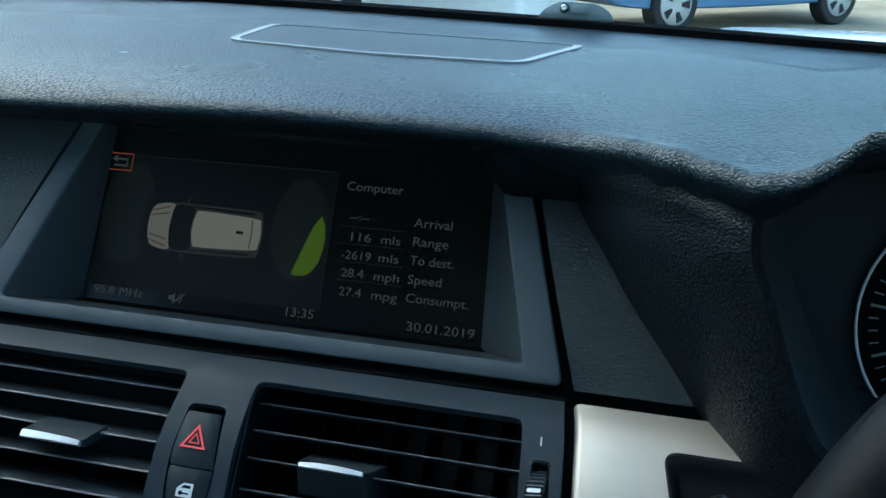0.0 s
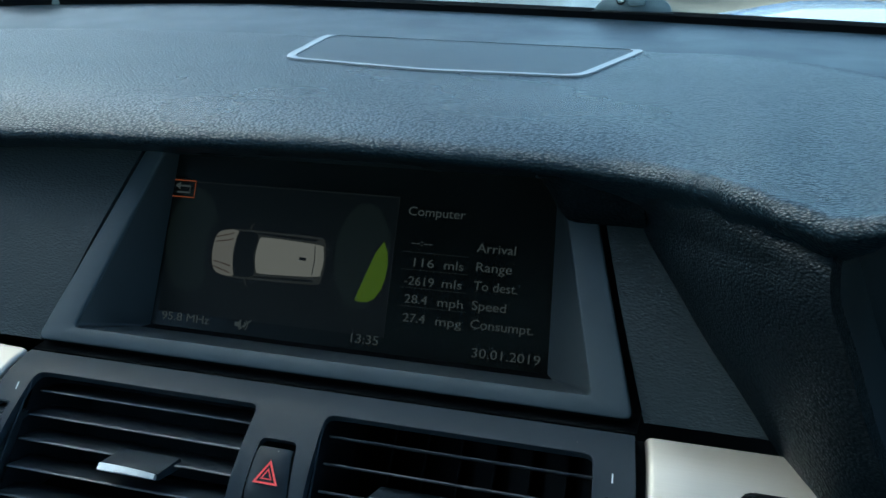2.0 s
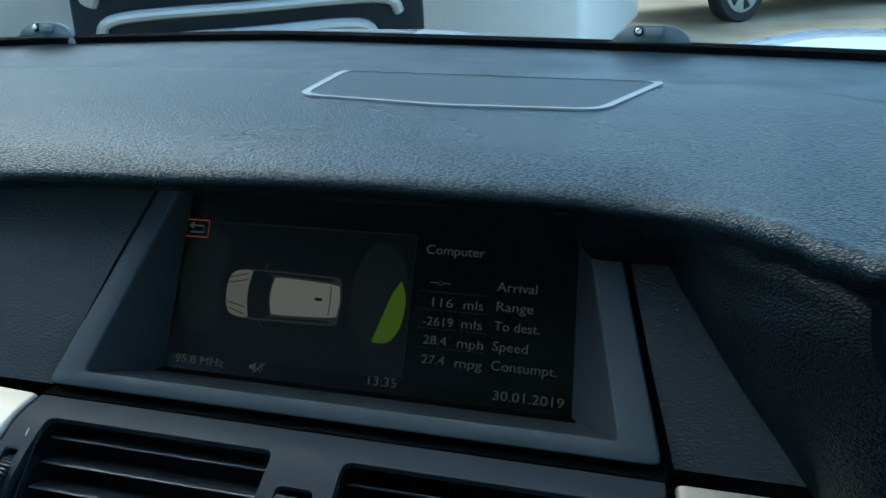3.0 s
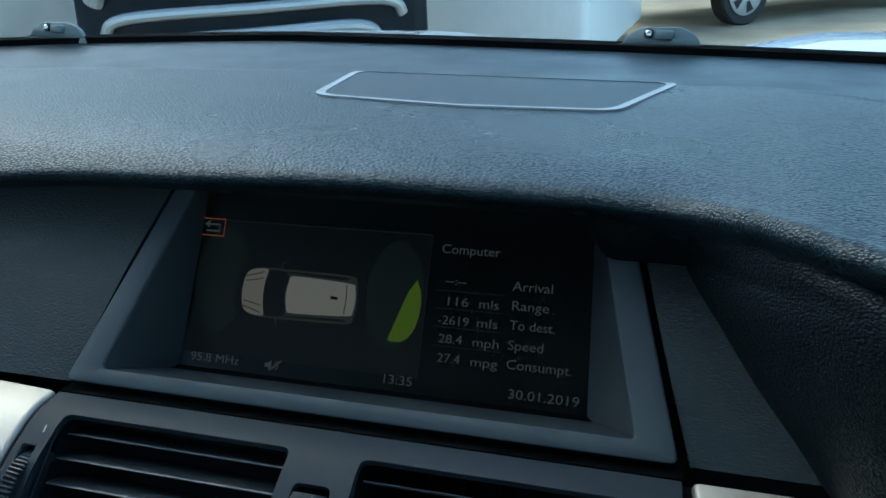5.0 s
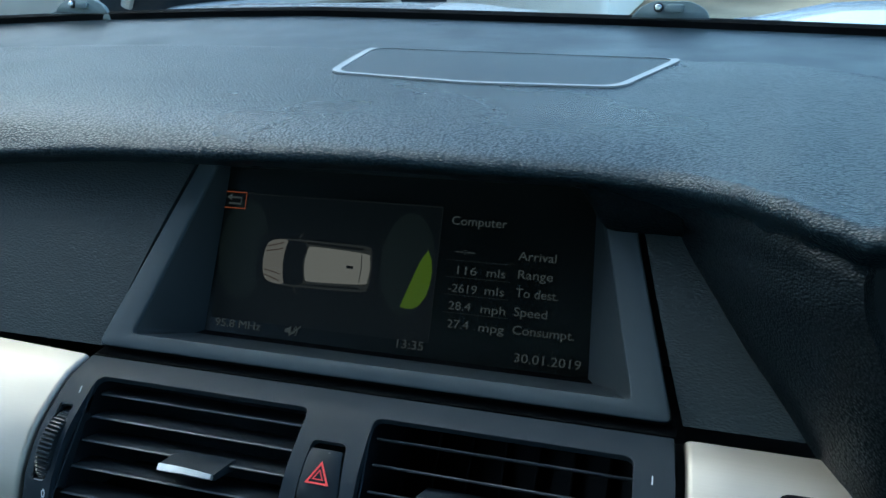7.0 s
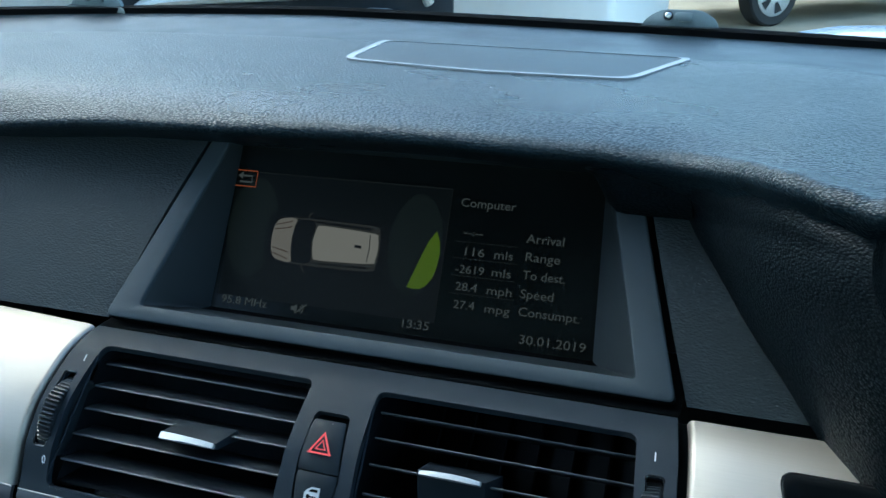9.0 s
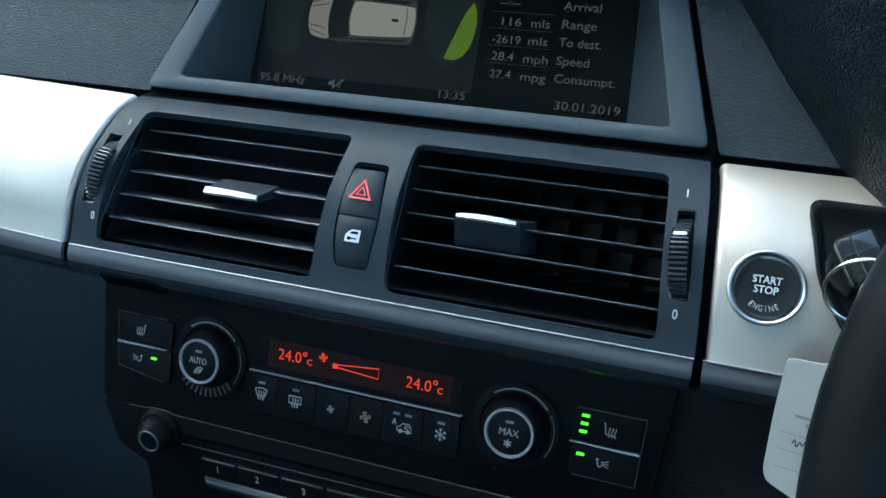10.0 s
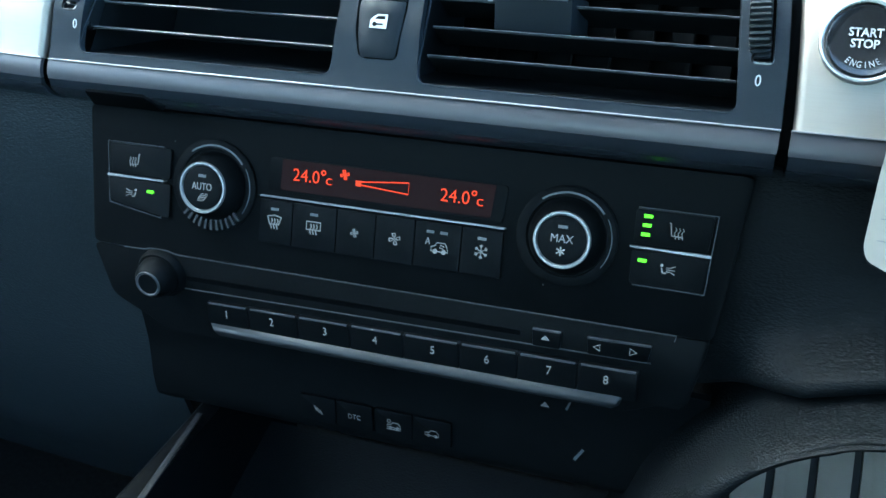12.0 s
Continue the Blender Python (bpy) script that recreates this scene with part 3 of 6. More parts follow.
    roof = smooth_curve(mm((-54, 3), (-52.6, 11.6), (-50, 12.8), (-38, 12.6), (-17, 11.4), (-14.6, 9), (-13.8, 3), (-14.6, -3), (-17, -5.4), (-38, -6.6), (-50, -6.8), (-52.6, -5.6)), 4, True)
    part("car_roof", slab(roof, 0.0002, 0.00032), CAR_LIT, screen, m=SCREEN_AT)
    hood = smooth_curve(mm((-80.4, 3), (-79.2, 11), (-75.5, 14.6), (-66.5, 15.4), (-65.6, 10), (-65, 3), (-65.6, -4), (-66.5, -9.6), (-75.5, -8.8), (-79.2, -5)), 4, True)
    part("car_hood", slab(hood, 0.0002, 0.00032), HOOD_LIT, screen, m=SCREEN_AT)
    wind = smooth_curve(mm((-67.5, 3), (-66, 13.6), (-63, 15.2), (-54, 14), (-55.2, 3), (-54, -8.2), (-63, -9.6), (-66, -8)), 4, True)
    part("car_windscreen", slab(wind, 0.0002, 0.00036), CAR_DARK, screen, m=SCREEN_AT)
    for y0, y1 in ((15.2, 14.2), (-9.4, -8.6)):
        part("car_window", slab(mm((-54, y1), (-20, y1 - 1.2 * (1 if y1 > 0 else -1)), (-18, y0 - 0.8 * (1 if y0 > 0 else -1)), (-54, y0)), 0.0002, 0.00036), CAR_DARK, screen, m=SCREEN_AT)
    part("car_crease", stroke(bmesh.new(), mm((-19.6, 10.6), (-19.0, 3), (-19.6, -4.6)), 0.0005, 0.0003, 0.00042), CAR_SHADE_LIT, screen, m=SCREEN_AT)
    for y in (9.6, -3.6, 12.8, -7.2):
        part("car_crease", stroke(bmesh.new(), mm((-79, y * 0.8 + 0.6), (-71.5, y), (-68.5, y * 1.02 + (0.8 if y > 3 else -0.8))), 0.0006, 0.0003, 0.00042), CAR_CREASE, screen, m=SCREEN_AT)
    part("car_aerial", stroke(bmesh.new(), mm((-28, 3.4), (-24, 3.2)), 0.0016, 0.0003, 0.00042), CAR_DARK, screen, m=SCREEN_AT)
    for y in (1, -1):
        part("car_mirror", stroke(bmesh.new(), mm((-59, 2.8 + 12.6 * y), (-58, 2.8 + 16.2 * y), (-56.5, 2.8 + 17.2 * y)), 0.0009, 0.0003, 0.0004), CAR_SHADE_LIT, screen, m=SCREEN_AT)
    # back key
    part("back_frame", stroke(bmesh.new(), mm((-111, 31.4), (-96.4, 31.4), (-96.4, 40.7), (-111, 40.7)), 0.0007, 0.0002, 0.0003, True), ORANGE_LIT, screen, "orange key outline", m=SCREEN_AT)
    bm = stroke(bmesh.new(), mm((-107.5, 34.0), (-99.5, 34.0), (-99.5, 37.6), (-106.5, 37.6)), 0.0011, 0.0002, 0.0003)
    prism(bm, mm((-109, 37.6), (-105.8, 39.8), (-105.8, 35.6)), 0.0001, 0.0003)
    part("back_arrow", bm, TEXT_LIT, screen, m=SCREEN_AT)
    words = (("Computer", 30.0, 31.6, 30.7, 4.6), ("--:--", 33.9, 16.0, 10.8, 3.6), ("Arrival", 68.9, 15.6, 20.2, 4.6), ("116", 34.6, 5.3, 10.9, 4.4), ("mls", 52.3, 5.3, 10.2, 4.4), ("Range", 69.1, 5.9, 18.5, 4.6),
             ("-2619", 32.0, -4.4, 16.0, 4.4), ("mls", 52.2, -4.2, 10.5, 4.4), ("To dest.", 69.3, -3.7, 22.7, 4.6), ("28.4", 33.4, -13.7, 12.2, 4.4), ("mph", 51.0, -13.9, 13.4, 4.4), ("Speed", 69.3, -13.6, 17.6, 4.6),
             ("27.4", 33.7, -23.4, 11.9, 4.4), ("mpg", 51.0, -23.6, 13.7, 4.4), ("Consumpt.", 69.5, -23.0, 32.4, 4.6), ("95.8 MHz", -106.6, -37.4, 29.7, 4.4), ("13:35", 5.2, -37.3, 15.3, 4.6), ("30.01.2019", 71.7, -37.2, 34.9, 4.6))
    for text, x, y, width, size in words:
        mesh = lettering(text, size / 1000)
        mesh.materials.clear()
        wide = max(v.co.x for v in mesh.vertices) - min(v.co.x for v in mesh.vertices)
        part("lettering", mesh, TEXT_LIT, screen, m=at2(SCREEN_AT, x / 1000, y / 1000, 0.00025) @ Matrix.Diagonal((width / 1000 / wide, 1, 1, 1)))
    bm = bmesh.new()
    prism(bm, mm((-61.2, -36.4), (-59.4, -36.4), (-57.4, -38), (-57.4, -32.6), (-59.4, -34.2), (-61.2, -34.2)), 0.0001, 0.0003)
    for r in (2.0, 3.4):
        stroke(bm, [(x / 1000, y / 1000) for x, y in arc(-57, -35.3, r, -50, 50, 6)], 0.0005)
    stroke(bm, mm((-58.5, -38), (-51.5, -32.4)), 0.0007)
    part("mute_symbol", bm, TEXT_LIT, screen, m=SCREEN_AT)
    return unit


# ---- centre vents ----
FACE = smooth_curve([Vector((0, *p)) for p in ((-0.0100, 1.0290), (-0.022, 1.0262), (-0.033, 1.0208), (-0.052, 1.0070), (-0.065, 0.9900), (-0.0695, 0.9805), (-0.073, 0.9715), (-0.0762, 0.9650))], 5)
RUN = [0.0]
for a, b in zip(FACE, FACE[1:]):
    RUN.append(RUN[-1] + (b - a).length)


def along(s):
    """The point and outward normal of the trim's face at the length s from its upper edge."""
    for i in range(len(FACE) - 1):
        if s <= RUN[i + 1] or i == len(FACE) - 2:
            d = (FACE[i + 1] - FACE[i])
            u = d / (RUN[i + 1] - RUN[i])
            here = FACE[i] + u * (s - RUN[i])
            return here, Vector((0, u.z, -u.y))
    return None


def s_of(z):
    for i in range(len(FACE) - 1):
        if FACE[i + 1].z <= z:
            return RUN[i] + (FACE[i].z - z) / (FACE[i].z - FACE[i + 1].z) * (RUN[i + 1] - RUN[i])
    return RUN[-1]


def on_face(x, z):
    p, n = along(s_of(z))
    return on((x, p.y, p.z), n)


def laid(x, s, d):
    p, n = along(s)
    return Vector((x, p.y, p.z)) + n * d


def curved_plate(outer, holes, depth, hole_depth=None, edge=0.0008):
    """A plate cut out in x and s, bent over the face, with walls at its outline and its openings."""
    bm = bmesh.new()
    for line in (outer, *holes):
        vs = [bm.verts.new((p[0], p[1], 0)) for p in line]
        for i in range(len(vs)):
            bm.edges.new((vs[i - 1], vs[i]))
    bmesh.ops.triangle_fill(bm, use_beauty=True, edges=bm.edges[:])
    for s in RUN[1:-1]:
        bmesh.ops.bisect_plane(bm, geom=bm.verts[:] + bm.edges[:] + bm.faces[:], plane_co=(0, s, 0), plane_no=(0, 1, 0), dist=1e-6)
    rims = [e for e in bm.edges if len(e.link_faces) == 1]
    made = bmesh.ops.extrude_edge_only(bm, edges=rims)["geom"]
    fresh = [v for v in made if isinstance(v, bmesh.types.BMVert)]
    for v in fresh:
        v.co.z -= depth
    for v in bm.verts:
        v.co = laid(v.co.x, v.co.y, v.co.z)
    return bm


def slat_mesh(length, lean, thick, body, name="slat"):
    """A louvre blade with a rounded front edge; lean: degrees by which it falls away from the front."""
    d = Vector((0, math.cos(radians(lean)), -math.sin(radians(lean))))
    n = Vector((0, math.sin(radians(lean)), math.cos(radians(lean))))
    section = [(0.0, 0.0), (0.0003, 0.0007), (0.0012, 0.0010), (0.004, 0.0012), (0.018, 0.0007), (0.0195, 0.0), (0.018, -0.0007), (0.004, -0.0012), (0.0012, -0.0010), (0.0003, -0.0007)]
    bm = bmesh.new()
    loops = [[bm.verts.new(Vector((x, 0, 0)) + d * a + n * b * thick) for a, b in section] for x in (-length / 2, length / 2)]
    for i in range(len(section)):
        f = bm.faces.new((loops[0][i - 1], loops[0][i], loops[1][i], loops[1][i - 1]))
        # front faces take the paler edge colour, a painted highlight
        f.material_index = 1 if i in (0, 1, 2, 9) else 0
    bm.faces.new(loops[0][::-1])
    bm.faces.new(loops[1])
    bmesh.ops.recalc_face_normals(bm, faces=bm.faces)
    mesh = bpy.data.meshes.new(name)
    bm.to_mesh(mesh)
    bm.free()
    mesh.materials.append(body)
    mesh.materials.append(SLAT_EDGE_LIT)
    return finish(mesh, 50)


def thumb_wheel():
    bm = bmesh.new()
    n, loops = 168, []
    for x in (-0.0040, -0.0032, 0.0032, 0.0040):
        loops.append([bm.verts.new((x, *(Vector((math.cos(2 * math.pi * i / n), math.sin(2 * math.pi * i / n))) * ((0.0210 if i % 3 else 0.0194) - (0.0008 if abs(x) > 0.0035 else 0))))) for i in range(n)])
    for a, b in zip(loops, loops[1:]):
        for i in range(n):
            bm.faces.new((a[i - 1], a[i], b[i], b[i - 1]))
    bm.faces.new(loops[0][::-1])
    bm.faces.new(loops[-1])
    return bm


def vents():
    unit = thing("centre_air_vents", (0, -0.03, 0.97), "satin dark grey vent panel with two louvred outlets and thumbwheels", "air vent")
    top, low = s_of(1.0290), RUN[-1]
    left = [(-0.1565, 0.0), (-0.1598, s_of(1.021)), (-0.1620, s_of(1.006)), (-0.1638, s_of(0.988)), (-0.1648, low)]
    right = [(-x + 0.0006, s) for x, s in reversed(left)]
    vent_r = rounded([(0.0162, s_of(1.0245) - 0.0033), (0.1418, s_of(1.0245) - 0.0033), (0.1490, s_of(0.9685)), (0.0192, s_of(0.9685))], 0.005)
    vent_l = [Vector((-p.x, p.y)) for p in reversed(vent_r)]
    vent_r = rounded([(0.0182, s_of(1.0245) - 0.0033), (0.1418, s_of(1.0245) - 0.0033), (0.1490, s_of(0.9685)), (0.0202, s_of(0.9685))], 0.005)
    slot_r = rounded([(0.1480, s_of(1.0165)), (0.1560, s_of(1.0165)), (0.1595, s_of(0.9865)), (0.1515, s_of(0.9865))], 0.002)
    slot_l = [Vector((-p.x, p.y)) for p in reversed(slot_r)]
    key_at = [Vector(p) for p in ((-0.0086, s_of(1.0165) - 0.0024), (0.0093, s_of(1.0165) - 0.0024), (0.0120, s_of(1.004)), (0.0125, s_of(0.996)), (0.0105, s_of(0.9765)), (-0.0068, s_of(0.9765)), (-0.0094, s_of(0.988)), (-0.0100, s_of(1.0)))]
    key_hole = rounded(key_at, 0.003)
    plate = curved_plate([Vector(p) for p in left + right], [vent_r, vent_l, slot_r, slot_l, key_hole], 0.004)
    part("panel", plate, SATIN, unit, "satin dark grey panel", angle=30)
    blades = ((1.0146, -0.0247), (1.0058, -0.0338), (0.9970, -0.0430), (0.9874, -0.0532), (0.9777, -0.0630))
    for s, lean in ((-1, 17), (1, 38)):
        vent = part("vent", vent_box(s), DUCT, unit, "open louvred air outlet")
        for k, (z, y) in enumerate(blades):
            inner = 0.0190 + 0.0006 * k
            outer = 0.1425 + 0.0011 * k
            # right-hand blades take the shaded copy of the plastic
            body = SLAT if s < 0 else SLAT_SHADED
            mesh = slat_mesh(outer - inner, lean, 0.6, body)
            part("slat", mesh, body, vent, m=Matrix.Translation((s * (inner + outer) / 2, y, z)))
        vane = bpy.data.meshes.new("vane")
        bm = box(0.0016, 0.0205, 0.052, 0.0005, 1)
        bm.to_mesh(vane)
        bm.free()
        vane.materials.append(VANE)
        for k in range(7 if s > 0 else 0):
            part("vane", vane, VANE, vent, m=Matrix.Translation((0.030 + 0.0175 * k, 0.001, 0.979)) @ pose(0, 0, 0, -42) @ pose(0, 0, 0, 0, 0, 62))
        # the lip that frames the opening
        part("rim", tube([laid(p[0], p[1], -0.0003) for p in (vent_r if s > 0 else vent_l)], 0.0005, 6, True), SATIN, vent, "rounded rim")
        x0, x1, z, y = (-0.0905, -0.0575, 0.9968, -0.0475) if s < 0 else (0.0462, 0.0790, 1.0006, -0.0425)
        tab = part("tab", tab_block(x0, x1, y, z, s), KEY_SATIN, vent, "black direction tab with a silver edge")
        half = (x1 - x0) / 2 - (0.0008 if s < 0 else 0.0016)
        tall = (0.0022, 0.0023, 0.0022, 0.0018, 0.0011) if s < 0 else (0.0005, 0.0013, 0.0016, 0.0013, 0.0005)
        shape = [(half * (k - 2) / 2, -0.0013) for k in range(5)] + [(half * (k - 2) / 2, tall[k]) for k in (4, 3, 2, 1, 0)]
        strip = slab(shape, -0.0012, 0.0010, 0.0004)
        part("silver_edge", strip, PALE_CHROME, tab, "bright silver edge", m=on(((x0 + x1) / 2, y - 0.0058, z + (0.0002 if s < 0 else 0.0014)), (0, -0.62, 0.78)))
        wheel = part("thumbwheel", thumb_wheel(), SLAT, unit, "ribbed black thumbwheel", m=Matrix.Translation((s * 0.1537, 0, 0)) @ Matrix.Translation(laid(0, s_of(1.0015), -0.0158)) @ pose(0, 0, 0, 0, s * -6.5, 0))
        mark = Vector((0, *(Vector((-0.40, 0.92)).normalized() * 0.0212)))
        if s > 0:
            part("index_mark", box(0.0054, 0.0006, 0.0018), PRINT, wheel, m=PLACE[wheel] @ Matrix.Translation(mark) @ pose(0, 0, 0, -66, 0, 0))
        part("slot_liner", tube([laid(s * p[0], p[1], -0.0004) for p in slot_r], 0.0006, 5, True), GLOSS, unit)
        for text, x, z in (("I", 0.1508 if s > 0 else -0.1484, 1.0212), ("0", 0.1548 if s > 0 else -0.1512, 0.9806)):
            if text == "I":
                part("index_line", slab(rect(-0.0003, -0.0020, 0.0003, 0.0020), 0, 0.0002), PRINT, unit, m=on_face(x, z) @ pose(0, 0, 0, 0, 0, 5))
            else:
                wording("0", 0.0042, PRINT, unit, at2(on_face(x, z), -0.0013, -0.0021, 0.0002), squeeze=0.8)
    # warning and lock keys
    split = 0.0003
    mid = s_of(0.9985)
    for name, low_s, high_s in (("warning_key", s_of(1.0155), mid - split), ("lock_key", mid + split, s_of(0.9770))):
        wide = lambda s: (-0.0100 + 0.0018 * abs((s - mid) / 0.024) ** 1.6 + 0.0008 + 0.0010 * (s - mid) / 0.024, 0.0125 - 0.0025 * abs((s - mid) / 0.024) ** 1.6 - 0.0008 + 0.0006 * (s - mid) / 0.024)
        rows = []
        for k in range(9):
            s = low_s + (high_s - low_s) * k / 8
            x0, x1 = wide(s)
            edge = 0.0010 if k in (0, 8) else 0.0
            rows.append([laid(x, s, 0.0012 - edge - (0.0012 if j in (0, 6) else 0)) for j, x in enumerate([x0, x0 + 0.0012, x0 * 0.6 + x1 * 0.4, (x0 + x1) / 2, x0 * 0.4 + x1 * 0.6, x1 - 0.0012, x1])])
        key = part(name, sheet(rows, -0.006), KEY_SATIN, unit, "black key with a red triangle" if name[0] == "w" else "black key with a white door symbol", angle=50)
        if name[0] == "w":
            m = at2(on_face(0.0006, 1.0078), 0, 0, 0.0014)
            bm = stroke(bmesh.new(), [(-0.0054, -0.0040), (0.0054, -0.0040), (0, 0.0056)], 0.0017, closed=True)
            stroke(bm, [(-0.0024, -0.0021), (0.0024, -0.0021), (0, 0.0022)], 0.0009, closed=True)
            part("red_triangle", bm, RED_PRINT, key, "red warning triangle", m=m)
        else:
            m = at2(on_face(0.0014, 0.9905), 0, 0, 0.0014)
            m = m @ Matrix.Diagonal((0.84, 0.84, 1, 1))
            bm = slab([(-0.0046, -0.0036), (0.0044, -0.0036), (0.0044, 0.0036), (-0.0008, 0.0036), (-0.0030, 0.0021), (-0.0046, 0.0004)], 0, 0.0002)
            door = part("door_symbol", bm, PRINT, key, "white door symbol", m=m)
            bm = slab([(-0.0023, 0.0010), (0.0032, 0.0010), (0.0032, 0.0026), (-0.0006, 0.0026)], 0.0002, 0.0004)
            prism(bm, circle(0.0012, 12, -0.0020, -0.0016), 0.0002, 0.0004)
            prism(bm, rect(-0.0014, -0.0020, 0.0026, -0.0012), 0.0002, 0.0004)
            part("symbol_cutout", bm, BLACK, door, m=m)
    # bright line and rolled lower edge
    part("bright_line", tube([Vector((x, -0.0766, 0.9647)) for x in (-0.1648, 0.0, 0.1654)], 0.0004, 8), KNOB_RING, unit, "thin bright metal line")
    # upper part of the roll, painted paler as if lit
    rows = [[Vector((x * w, y, z)) for x in (-1, -0.5, 0, 0.5, 1)] for y, z, w in ((-0.0756, 0.9648, 0.1650), (-0.0778, 0.9622, 0.1652), (-0.0792, 0.9585, 0.1652), (-0.0794, 0.9560, 0.1650))]
    part("lit_band", sheet(rows, -0.002), BAND, unit, "paler upper band of the roll, light in its colour", angle=50)
    rows = [[Vector((x * 0.1648, p[0], p[1])) for x in (-1, -0.5, 0, 0.5, 1)] for p in smooth_curve([(-0.0793, 0.9558), (-0.0780, 0.9505), (-0.0725, 0.9445), (-0.0600, 0.9395), (-0.0350, 0.9370)], 4)]
    part("rolled_edge", sheet(rows, -0.002), ROLL, unit, "gloss black rolled lower edge", angle=60)
    cover = slab(rounded([(-0.019, 0.0045), (0.0135, 0.0045), (0.0200, -0.0050), (-0.019, -0.0050)], 0.0008), -0.003, 0.0012, 0.0004)
    part("slot_cover", cover, SEAL, unit, "small black cover under the edge", m=on((-0.1260, -0.0768, 0.9485), (0, -0.86, -0.51)))
    # block that closes the panel from behind
    part("housing", sheet([[Vector((x, y, z)) for x in (-0.1575, 0, 0.1575)] for y, z in ((-0.008, 1.0265), (0.03, 1.0255), (0.06, 1.024))], -0.002), SEAL, unit)
    return unit


def vent_box(s):
    """The dark box behind an outlet."""
    bm = bmesh.new()
    x0, x1 = 0.0140, 0.1485
    front = [(x0, -0.012, 1.0255), (x1, -0.012, 1.0255), (x1, -0.0665, 0.9665), (x0, -0.0665, 0.9665)]
    back = [(x0, 0.032, 1.004), (x1, 0.032, 1.004), (x1, 0.0, 0.955), (x0, 0.0, 0.955)]
    a = [bm.verts.new((s * p[0], p[1], p[2])) for p in front]
    b = [bm.verts.new((s * p[0], p[1], p[2])) for p in back]
    for i in range(4):
        bm.faces.new((a[i - 1], a[i], b[i], b[i - 1]))
    bm.faces.new(b)
    return bm


def tab_block(x0, x1, y, z, s):
    bm = bmesh.new()
    low = 0.0024 if s < 0 else 0.0150
    near = [(x0, y - 0.0052, z - low), (x1, y - 0.0052, z - low), (x1, y - 0.0048, z + 0.0014), (x0, y - 0.0048, z + 0.0014)]
    w = 0.004
    if s < 0:
        far = [(x0 + w, y + 0.010, z - 0.004), (x1 + w, y + 0.010, z - 0.004), (x1 + w, y + 0.009, z + 0.0020), (x0 + w, y + 0.009, z + 0.0020)]
    else:
        far = [(x0 - 0.001, y + 0.008, z - 0.020), (x1 + 0.005, y + 0.008, z - 0.020), (x1 + 0.004, y + 0.012, z - 0.0045), (x0, y + 0.012, z - 0.0045)]
    a, b = [bm.verts.new(p) for p in near], [bm.verts.new(p) for p in far]
    for i in range(4):
        bm.faces.new((a[i - 1], a[i], b[i], b[i - 1]))
    bm.faces.new(a[::-1])
    bm.faces.new(b)
    bmesh.ops.bevel(bm, geom=bm.edges[:], offset=0.0007, segments=2, affect="EDGES", profile=0.6)
    return bm


# Lighter copy of the roll: light on its upper band is in the colour.
BAND = shader("lit band of the roll", (0.046, 0.046, 0.052), 0.36, metal=0.0, vary=0.06, rough_vary=0.05)
SEAL = shader("dull black seal", (0.002, 0.0025, 0.003), 0.9, specular=0.03, vary=0.2)
ROLL = shader("satin dark blue-black roll", (0.020, 0.024, 0.030), 0.20, vary=0.08, rough_vary=0.04)
# Recess walls get a darker plastic that holds their shade.
RECESS = shader("shaded recess plastic", (0.0190, 0.0240, 0.0280), 0.42, specular=0.24, vary=0.1, bump=0.1, bump_scale=1200, rough_vary=0.05)
CHROME_PAINT = shader("pale silver paint", (0.20, 0.22, 0.24), 0.45, metal=0.0, vary=0.05, rough_vary=0.05)
GRILLE = shader("black speaker mesh", (0.006, 0.016, 0.025), 0.45, specular=0.26, vary=0.2, vary_scale=900, bump=0.6, bump_scale=1300)
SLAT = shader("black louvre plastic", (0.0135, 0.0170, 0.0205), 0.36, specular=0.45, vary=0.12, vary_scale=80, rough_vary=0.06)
# Louvre plastic darkened for the right outlet, with its shade in the colour.
SLAT_SHADED = shader("shaded black louvre plastic", (0.0040, 0.0050, 0.0060), 0.5, specular=0.12, vary=0.12, vary_scale=80, rough_vary=0.06)
# Paler plastic for the blade fronts: the edge highlight is in the colour.
SLAT_EDGE_LIT = shader("lit louvre edge", (0.046, 0.052, 0.058), 0.42, specular=0.4, vary=0.2, vary_scale=120, rough_vary=0.06)
VANE = shader("grey vane", (0.0034, 0.0042, 0.0050), 0.55, specular=0.2, vary=0.1)
KEY_SATIN = shader("satin dark key", (0.0110, 0.0150, 0.0195), 0.46, specular=0.14, vary=0.1, bump=0.08, bump_scale=1200, rough_vary=0.05, dust=0.3)
KEY = shader("soft black key", (0.0040, 0.0050, 0.0058), 0.5, specular=0.06, vary=0.12, bump=0.1, bump_scale=1200, rough_vary=0.05)


